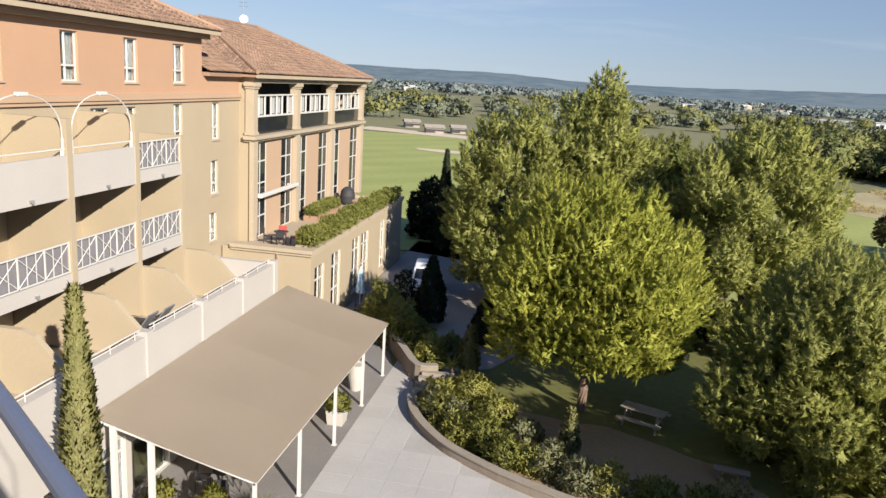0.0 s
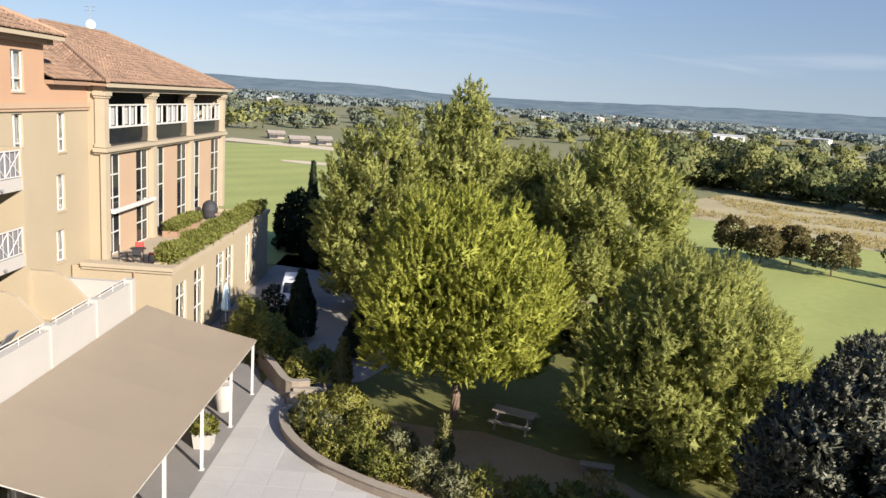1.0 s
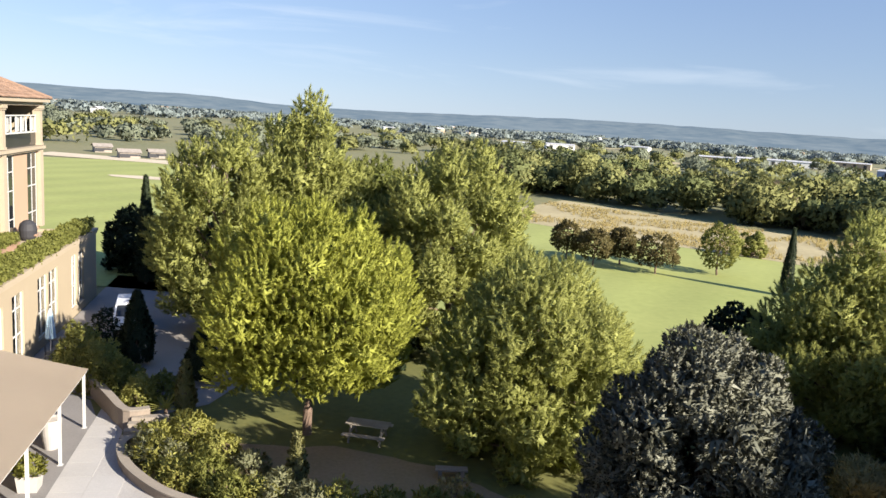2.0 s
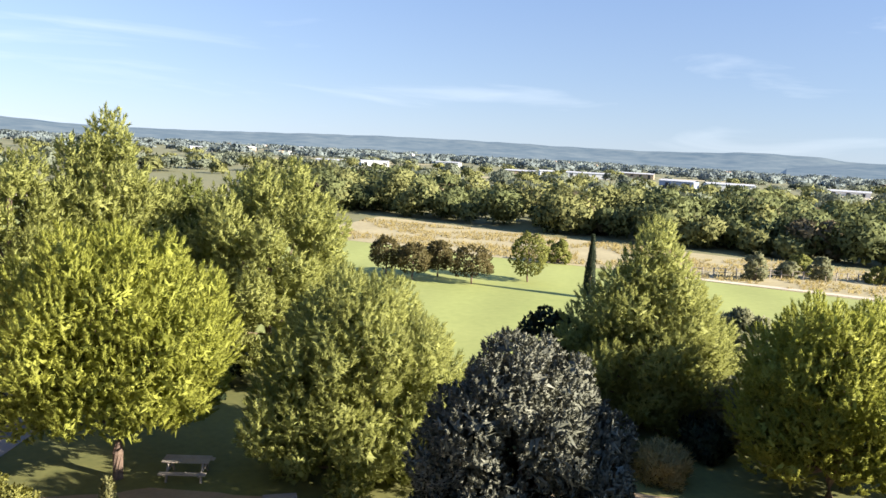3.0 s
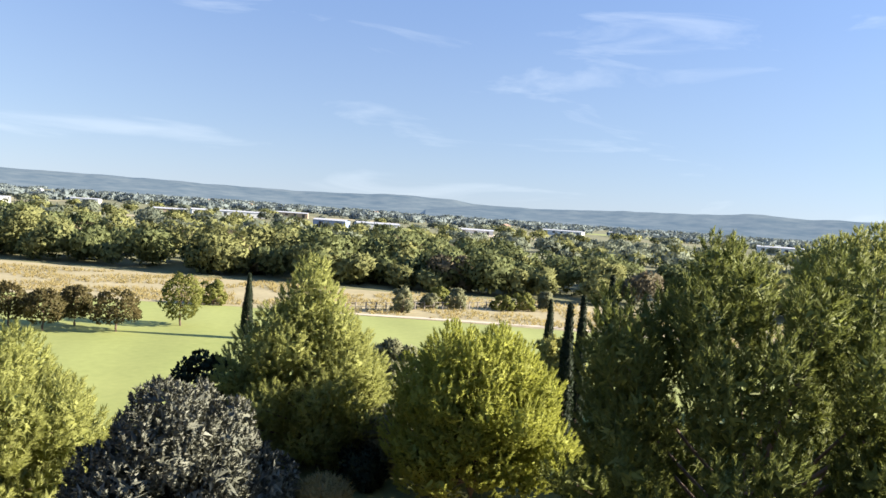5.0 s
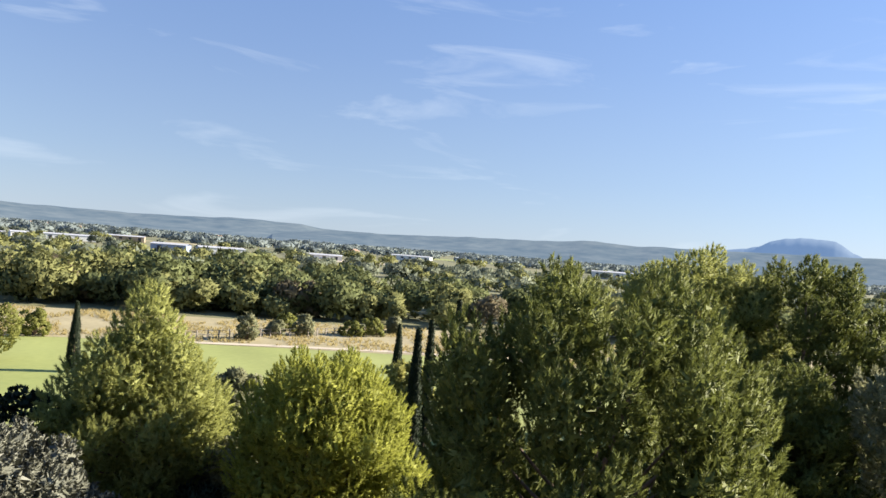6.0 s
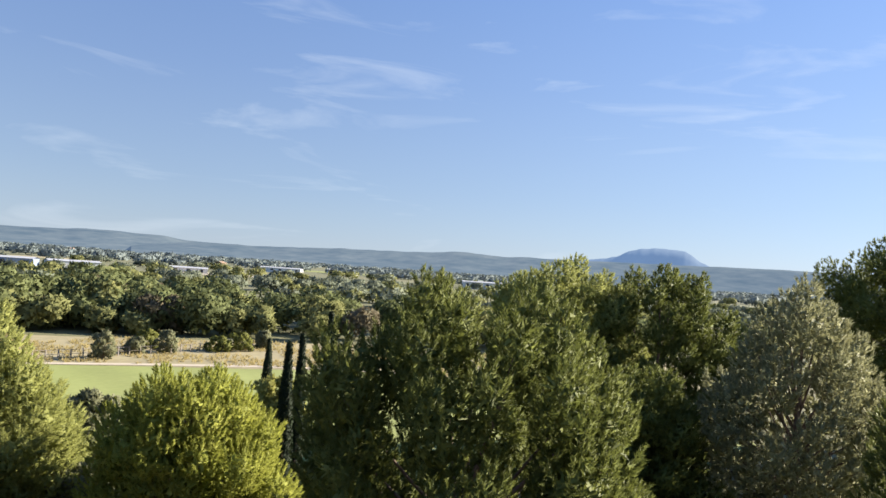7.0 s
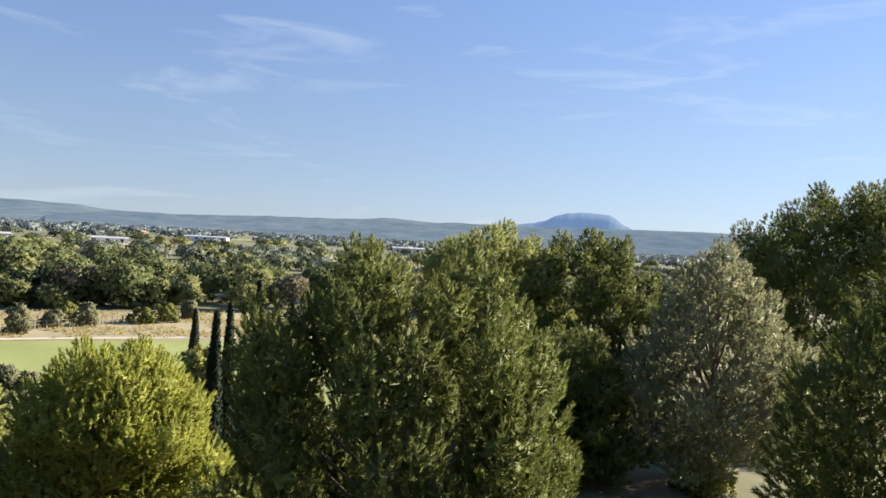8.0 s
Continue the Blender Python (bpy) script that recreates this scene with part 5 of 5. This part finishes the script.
# ---- things in the courtyard ----
def planter(label, x, y, w, h, plant, seed, round_=False):
    t = thing("planter", label, "planter", "courtyard planters", at=pose(x, y, 0.015))
    bm = bmesh.new()
    if round_:
        lathe(bm, [(w * 0.32, 0.0), (w * 0.46, h * 0.5), (w * 0.5, h), (w * 0.43, h), (w * 0.42, h - 0.06)], sides=20)
    else:
        a, b = w * 0.42, w * 0.5
        lo = [bm.verts.new((x_ * a, y_ * a, 0)) for x_, y_ in ((-1, -1), (1, -1), (1, 1), (-1, 1))]
        hi = [bm.verts.new((x_ * b, y_ * b, h)) for x_, y_ in ((-1, -1), (1, -1), (1, 1), (-1, 1))]
        inn = [bm.verts.new((x_ * b * 0.86, y_ * b * 0.86, h)) for x_, y_ in ((-1, -1), (1, -1), (1, 1), (-1, 1))]
        dn = [bm.verts.new((x_ * b * 0.84, y_ * b * 0.84, h - 0.07)) for x_, y_ in ((-1, -1), (1, -1), (1, 1), (-1, 1))]
        bm.faces.new(lo[::-1]); bm.faces.new(dn)
        for r0, r1 in ((lo, hi), (hi, inn), (inn, dn)):
            for k in range(4):
                bm.faces.new((r0[k], r0[(k + 1) % 4], r1[(k + 1) % 4], r1[k]))
    part("pot", bm, M["white"], t)
    if plant:
        rng = np.random.default_rng(seed)
        c, out, lr = lobes_on(lambda q: PROFILES["dome"](0.15 + 0.85 * q) * w * 0.6, h, h + 0.75, 16, rng, 0.2)
        P, D, N = tufts_on(c, out, lr, 420, rng, 0.6)
        blades_mesh("plant", P, D, 0.14, 0.03, 5, 0.7, rng, M["straw_green"], t, normals=N)
    return t


M["straw_green"] = leaf_material("yellow_green_leaves", (0.30, 0.29, 0.06), (0.16, 0.17, 0.04))
planter("square white planter with a yellow-green shrub", -8.6, 27.55, 0.75, 0.62, True, 81)
planter("square white planter with a yellow-green shrub", -11.6, 19.3, 0.75, 0.62, True, 82)
planter("square white planter with a yellow-green shrub", -9.9, 19.4, 0.75, 0.62, True, 83)
planter("tall round white planter under the canopy", -8.85, 31.0, 0.8, 1.25, False, 84, True)
pl = planter("square white planter with a dark spiky palm", -8.5, 19.9, 0.7, 0.6, False, 85)
spiky("dark green spiky palm in a white planter", -8.5, 19.9, 0.8, 86, "hedge", 0.5)


def cafe_table(x, y, z, mat, label, size=0.8):
    t = thing("cafe_table", label, "table", "terrace furniture", at=pose(x, y, z))
    bm = bmesh.new()
    lathe(bm, [(size * 0.5, 0.71), (size * 0.51, 0.725), (size * 0.5, 0.74)], sides=18)
    part("tabletop", bm, mat, t)
    for k in range(4):
        a = k * math.pi / 2 + 0.78
        bm = bmesh.new()
        tube(bm, [(size * 0.36 * math.cos(a), size * 0.36 * math.sin(a), 0), (size * 0.28 * math.cos(a), size * 0.28 * math.sin(a), 0.71)], 0.02, 0.02, 6)
        part("leg", bm, mat, t)
    return t


def cafe_chair(x, y, z, turn, mat, label):
    t = thing("cafe_chair", label, "chair", "terrace furniture", at=pose(x, y, z, 0, 0, turn))
    part("seat", boxes((-0.22, 0.22, -0.22, 0.22, 0.43, 0.47), bevel=0.01), mat, t)
    part("backrest", boxes((-0.22, 0.22, 0.2, 0.235, 0.56, 0.88), bevel=0.01), mat, t)
    for sx in (-0.19, 0.19):
        for sy, top in ((-0.19, 0.43), (0.205, 0.85)):
            bm = bmesh.new()
            tube(bm, [(sx * 1.08, sy * 1.1, 0), (sx, sy, top)], 0.015, 0.015, 6)
            part("leg", bm, M["black"], t)
    return t


for tx, ty, tz in ((-11.3, 42.2, 0.02), (-11.6, 44.6, 0.02), (-15.6, 38.6, 4.58), (-10.6, 21.6, 0.015), (-11.2, 24.5, 0.015)):
    cafe_table(tx, ty, tz, M["black"], "round black metal terrace table")
    for k in range(4):
        a = k * math.pi / 2 + 0.3
        cafe_chair(tx + 0.72 * math.cos(a), ty + 0.72 * math.sin(a), tz, math.degrees(a) - 90, M["red"] if tz > 4 and k in (0, 1) else M["black"], "red cushioned terrace chair" if tz > 4 and k in (0, 1) else "black woven terrace chair")
sheet("patio", [(-13.0, 40.4), (-10.3, 40.8), (-9.9, 47.5), (-13.0, 49.5)], 0.02, M["grey_floor"], "stone patio beside the terrace windows", "patio")

um = thing("parasol", "closed pale blue parasol on the patio", "parasol", at=pose(-12.1, 42.6, 0.02))
bm = bmesh.new(); tube(bm, [(0, 0, 0), (0, 0, 2.75)], 0.025)
part("pole", bm, M["metal_white"], um)
bm = bmesh.new()
prof = [(0.05, 2.7), (0.13, 2.3), (0.2, 1.6), (0.24, 1.1), (0.17, 1.05)]
rings = [[bm.verts.new((r * (1 + 0.22 * math.cos(k * math.pi)) * math.cos(k * math.tau / 16), r * (1 + 0.22 * math.cos(k * math.pi)) * math.sin(k * math.tau / 16), z)) for k in range(16)] for r, z in prof]
for a, b in zip(rings, rings[1:]):
    for k in range(16):
        bm.faces.new((a[k], b[k], b[(k + 1) % 16], a[(k + 1) % 16]))
part("canopy", bm, M["blue"], um)
part("foot", boxes((-0.3, 0.3, -0.3, 0.3, 0.0, 0.08), bevel=0.02), M["grey_floor"], um)

# picnic table and bench on the lawn
pt = thing("picnic_table", "weathered wooden picnic table with benches", "table", at=pose(3.95, 31.3, 0, 0, 0, -22))
for k in range(5):
    part("plank", boxes((-0.95, 0.95, -0.38 + k * 0.155, -0.24 + k * 0.155, 0.72, 0.76)), M["wood"], pt)
for sy in (-0.78, 0.78):
    for k in (-1, 1):
        part("bench_plank", boxes((-0.95, 0.95, sy + k * 0.075 - 0.065, sy + k * 0.075 + 0.065, 0.42, 0.455)), M["wood"], pt)
for sx in (-0.7, 0.7):
    part("cross_beam", boxes((sx - 0.03, sx + 0.03, -0.9, 0.9, 0.35, 0.42)), M["wood"], pt)
    for sy in (-1, 1):
        bm = bmesh.new(); tube(bm, [(sx, sy * 0.62, -0.03), (sx, sy * 0.25, 0.72)], 0.05, 0.05, 4)
        part("leg", bm, M["wood"], pt)
bn = thing("bench", "low grey stone bench on the lawn", "bench", at=pose(6.9, 27.4, 0, 0, 0, -10))
part("seat", boxes((-0.65, 0.65, -0.2, 0.2, 0.36, 0.44), bevel=0.01), M["wall_low"], bn)
for sx in (-0.45, 0.45):
    part("leg", boxes((sx - 0.07, sx + 0.07, -0.16, 0.16, -0.03, 0.36)), M["wall_low"], bn)

# van
van = thing("van", "white minivan parked on the driveway", "van", at=pose(-9.2, 48.4, 0, 0, 0, 8))
bm = bmesh.new()
sec = [(-2.15, 0.45, 0.75), (-2.1, 0.95, 0.82), (-1.35, 1.1, 0.86), (-0.65, 1.72, 0.74), (0.2, 1.86, 0.74), (1.8, 1.82, 0.74), (2.1, 1.1, 0.84), (2.15, 0.5, 0.82)]
L_ = [bm.verts.new((-w, y, z)) for y, z, w in sec]
R_ = [bm.verts.new((w, y, z)) for y, z, w in sec]
for k in range(len(sec) - 1):
    bm.faces.new((L_[k], L_[k + 1], R_[k + 1], R_[k]))
lo_l, lo_r = [bm.verts.new((-0.82, y, 0.35)) for y in (-2.1, 2.12)], [bm.verts.new((0.82, y, 0.35)) for y in (-2.1, 2.12)]
bm.faces.new((L_[0], R_[0], lo_r[0], lo_l[0])); bm.faces.new((L_[-1], lo_l[1], lo_r[1], R_[-1]))
bm.faces.new(L_ + [lo_l[1], lo_l[0]]); bm.faces.new((R_ + [lo_r[1], lo_r[0]])[::-1]); bm.faces.new((lo_l[0], lo_r[0], lo_r[1], lo_l[1]))
bmesh.ops.recalc_face_normals(bm, faces=bm.faces[:])
bmesh.ops.bevel(bm, geom=bm.edges[:], offset=0.05, segments=2, affect="EDGES")
part("body", bm, M["van"], van)
bm = bmesh.new()
bm.faces.new([bm.verts.new(p) for p in ((-0.72, -1.33, 1.15), (0.72, -1.33, 1.15), (0.64, -0.7, 1.70), (-0.64, -0.7, 1.70))])
part("windscreen", bm, M["smoked"], van)
for sx in (-1, 1):
    for y0, y1 in ((-0.5, 0.5), (0.6, 1.7)):
        bm = bmesh.new()
        bm.faces.new([bm.verts.new(p) for p in ((sx * 0.865, y0 - 0.25 * (y0 < 0), 1.15), (sx * 0.865, y1, 1.15), (sx * 0.765, y1, 1.68), (sx * 0.765, y0, 1.68))])
        part("side_window", bm, M["smoked"], van)
    part("headlight", boxes((sx * 0.62 - 0.13, sx * 0.62 + 0.13, -2.17, -2.05, 0.75, 0.9), bevel=0.02), M["lamp_grey"], van)
    part("mirror", boxes((sx * 0.98 - 0.1, sx * 0.98 + 0.1, -0.95, -0.85, 1.1, 1.26), bevel=0.02), M["black"], van)
    for yy in (-1.35, 1.35):
        bm = bmesh.new(); tube(bm, [(sx * 0.62, yy, 0.32), (sx * 0.86, yy, 0.32)], 0.32, 0.32, 20)
        wh_ = part("wheel", bm, M["tyre"], van)
        bm = bmesh.new(); tube(bm, [(sx * 0.84, yy, 0.32), (sx * 0.875, yy, 0.32)], 0.19, 0.17, 16)
        part("rim", bm, M["lamp_grey"], wh_)
part("bumper", boxes((-0.8, 0.8, -2.22, -2.1, 0.36, 0.56), bevel=0.03), M["black"], van)
part("grille", boxes((-0.4, 0.4, -2.185, -2.12, 0.68, 0.82), bevel=0.01), M["black"], van)

# ---- things on the hotel ----
rng = np.random.default_rng(91)
hd = thing("terrace_hedge", "clipped green hedge along the terrace parapet", "hedge", at=pose(0, 0, 0))
part("trough", boxes((-14.2, -13.4, 37.1, 56.2, 4.59, 4.97)), M["stone"], hd)
n = 11000
P = np.stack([rng.uniform(-14.2, -12.95, n), rng.uniform(37.0, 56.0, n), 4.9 + 0.75 * rng.uniform(0, 1, n) ** 0.6], axis=1)
P[:, 2] += 0.12 * np.sin(P[:, 1] * 1.7) + 0.08 * np.sin(P[:, 1] * 4.1 + P[:, 0] * 3)
blades_mesh("leaves", P, unit(rng.normal(size=(n, 3)) * 0.7 + np.array([0.3, -0.2, 0.9])), 0.17, 0.04, 4, 0.6, rng, M["hedge"], hd)
hd2 = thing("planter_box", "low planter with dark shrubs before the portico", "planter")
part("box", boxes((-16.9, -16.0, 45.5, 50.5, 4.585, 4.95)), M["soffit"], hd2)
n = 2200
P = np.stack([rng.uniform(-16.9, -16.0, n), rng.uniform(45.5, 50.5, n), 4.95 + 0.5 * rng.uniform(0, 1, n)], axis=1)
blades_mesh("leaves", P, unit(rng.normal(size=(n, 3)) * 0.7 + np.array([0, 0, 0.9])), 0.17, 0.04, 4, 0.6, rng, M["hedge"], hd2)
bq = thing("egg_chair", "dark round covered garden chair on the terrace", "chair", at=pose(-16.3, 53.0, 4.58))
bm = bmesh.new(); lathe(bm, [(0.35, 0.0), (0.5, 0.25), (0.56, 0.7), (0.47, 1.1), (0.25, 1.3), (0.05, 1.36)], sides=18)
part("shell", bm, M["dark"], bq)
part("cushion", boxes((0.2, 0.58, -0.25, 0.25, 0.3, 0.45), bevel=0.03), M["soffit"], bq)
ra = thing("roller_awning", "closed white roller awning box on the portico", "awning")
part("box", boxes((PX + 0.24, PX + 0.5, 38.9, 44.6, 6.98, 7.2), bevel=0.03), M["metal_white"], ra)
for yy in (39.4, 44.1):
    part("bracket", boxes((PX - 0.06, PX + 0.26, yy - 0.05, yy + 0.05, 7.02, 7.16)), M["metal_white"], ra)
# hoop lamps over the upper balconies
for y0, y1 in ((17.9, 21.25), (21.7, 25.0)):
    hp = thing("hoop", "thin white metal hoop over the balcony", "hoop", "balcony hoops")
    bm = bmesh.new()
    tube(bm, [(BX - 0.08, (y0 + y1) / 2 - (y1 - y0) / 2 * math.cos(math.pi * k / 16), 11.45 + 1.4 * math.sin(math.pi * k / 16) ** 0.75) for k in range(17)], 0.02, 0.02, 8)
    part("arch", bm, M["metal_white"], hp)
    part("clip", boxes((BX - 0.16, BX, (y0 + y1) / 2 - 0.22, (y0 + y1) / 2 + 0.22, 12.8, 12.92), bevel=0.02), M["metal_white"], hp)
    for yy in (y0, y1):
        part("leg", boxes((BX - 0.11, BX - 0.05, yy - 0.03, yy + 0.03, 10.95, 11.5)), M["metal_white"], hp)
an = thing("antenna", "television mast with a white dish on the roof", "antenna", at=pose(-24.0, 51.8, 16.6))
bm = bmesh.new(); tube(bm, [(0, 0, 0), (0, 0, 2.0)], 0.03)
part("mast", bm, M["lamp_grey"], an)
bm = bmesh.new()
for zz in (1.6, 1.85):
    tube(bm, [(-0.35, 0, zz), (0.35, 0, zz)], 0.015, 0.015, 5)
part("aerial", bm, M["lamp_grey"], an)
bm = bmesh.new(); lathe(bm, [(0.02, 0.0), (0.15, 0.02), (0.27, 0.09), (0.29, 0.1)], sides=18)
bmesh.ops.transform(bm, matrix=pose(0.1, -0.15, 0.7, 75, 0, 30), verts=bm.verts[:])
part("dish", bm, M["metal_white"], an)
# sun loungers on the garden-floor terraces
for x, y in ((-14.6, 18.6), (-14.7, 22.9), (-14.6, 23.8)):
    lg = thing("sun_lounger", "dark grey reclining sun lounger on the terrace", "lounger", "loungers", at=pose(x, y, 4.45))
    part("bed", boxes((-0.9, 0.35, -0.32, 0.32, 0.3, 0.36), bevel=0.01), M["black"], lg)
    bm = boxes((0.0, 0.85, -0.32, 0.32, 0.0, 0.05))
    bmesh.ops.transform(bm, matrix=pose(0.35, 0, 0.33, 0, -55, 0), verts=bm.verts[:])
    part("backrest", bm, M["lamp_grey"], lg)
    for sx in (-0.8, 0.25):
        for sy in (-0.28, 0.28):
            part("leg", boxes((sx - 0.02, sx + 0.02, sy - 0.02, sy + 0.02, 0, 0.3)), M["black"], lg)

# the balcony the view is taken from, at the end of its own wing
own = thing("hotel_end_wing", "plain cream end of the viewing wing", "building")
part("wall", boxes((-14, 0.8, -9, -3, -0.1, 15.5)), M["cream"], own)
ob_ = thing("viewing_balcony", "balcony with a blue-grey tubular handrail", "balcony")
bm = bmesh.new()
tr = [bm.verts.new((x, y, 12.35)) for x, y in ((-2.4, 2.16), (0.78, -0.25), (0.78, -3), (-2.4, -3))]
br = [bm.verts.new((x, y, 12.15)) for x, y in ((-2.4, 2.16), (0.78, -0.25), (0.78, -3), (-2.4, -3))]
bm.faces.new(tr[::-1]); bm.faces.new(br)
for k in range(4):
    bm.faces.new((tr[k], tr[(k + 1) % 4], br[(k + 1) % 4], br[k]))
bmesh.ops.recalc_face_normals(bm, faces=bm.faces[:])
part("slab", bm, M["cream"], ob_)
bm = bmesh.new(); tube(bm, [(-2.35, 2.15, 13.4), (-0.96, 1.09, 13.4), (-0.65, 0.85, 13.4), (0.7, -0.19, 13.4)], 0.017, 0.017, 14)
part("handrail", bm, M["rail_blue"], ob_)
for x, y in ((-2.3, 2.11), (0.68, -0.17)):
    bm = bmesh.new(); tube(bm, [(x, y, 12.33), (x, y, 13.4)], 0.018)
    part("post", bm, M["rail_blue"], ob_)

# ---- paving slabs ----
def paving():
    bm = boxes((-0.596, 0.596, -0.596, 0.596, -0.02, 0.02))
    me = bpy.data.meshes.new("slab")
    bm.to_mesh(me); bm.free()
    me.materials.append(M["paving"])
    ys = [p[1] for p in EDGE][::-1]
    xs = [p[0] for p in EDGE][::-1]
    for i in range(18):
        for j in range(20):
            x, y = -7.3 + 1.2 * i, 11.0 + 1.2 * j
            if y > 35 or (y > 21 and x + 0.3 > np.interp(y + 0.5, ys, xs)) or x > 6:
                continue
            if y > 33.4 and x < -7.2 and y > 35:
                continue
            ob = new("paving_slab", me)
            ob.parent = court
            ob.location = (x, y, 0.004 * ((i * 5 + j * 3) % 3) / 3)


paving()
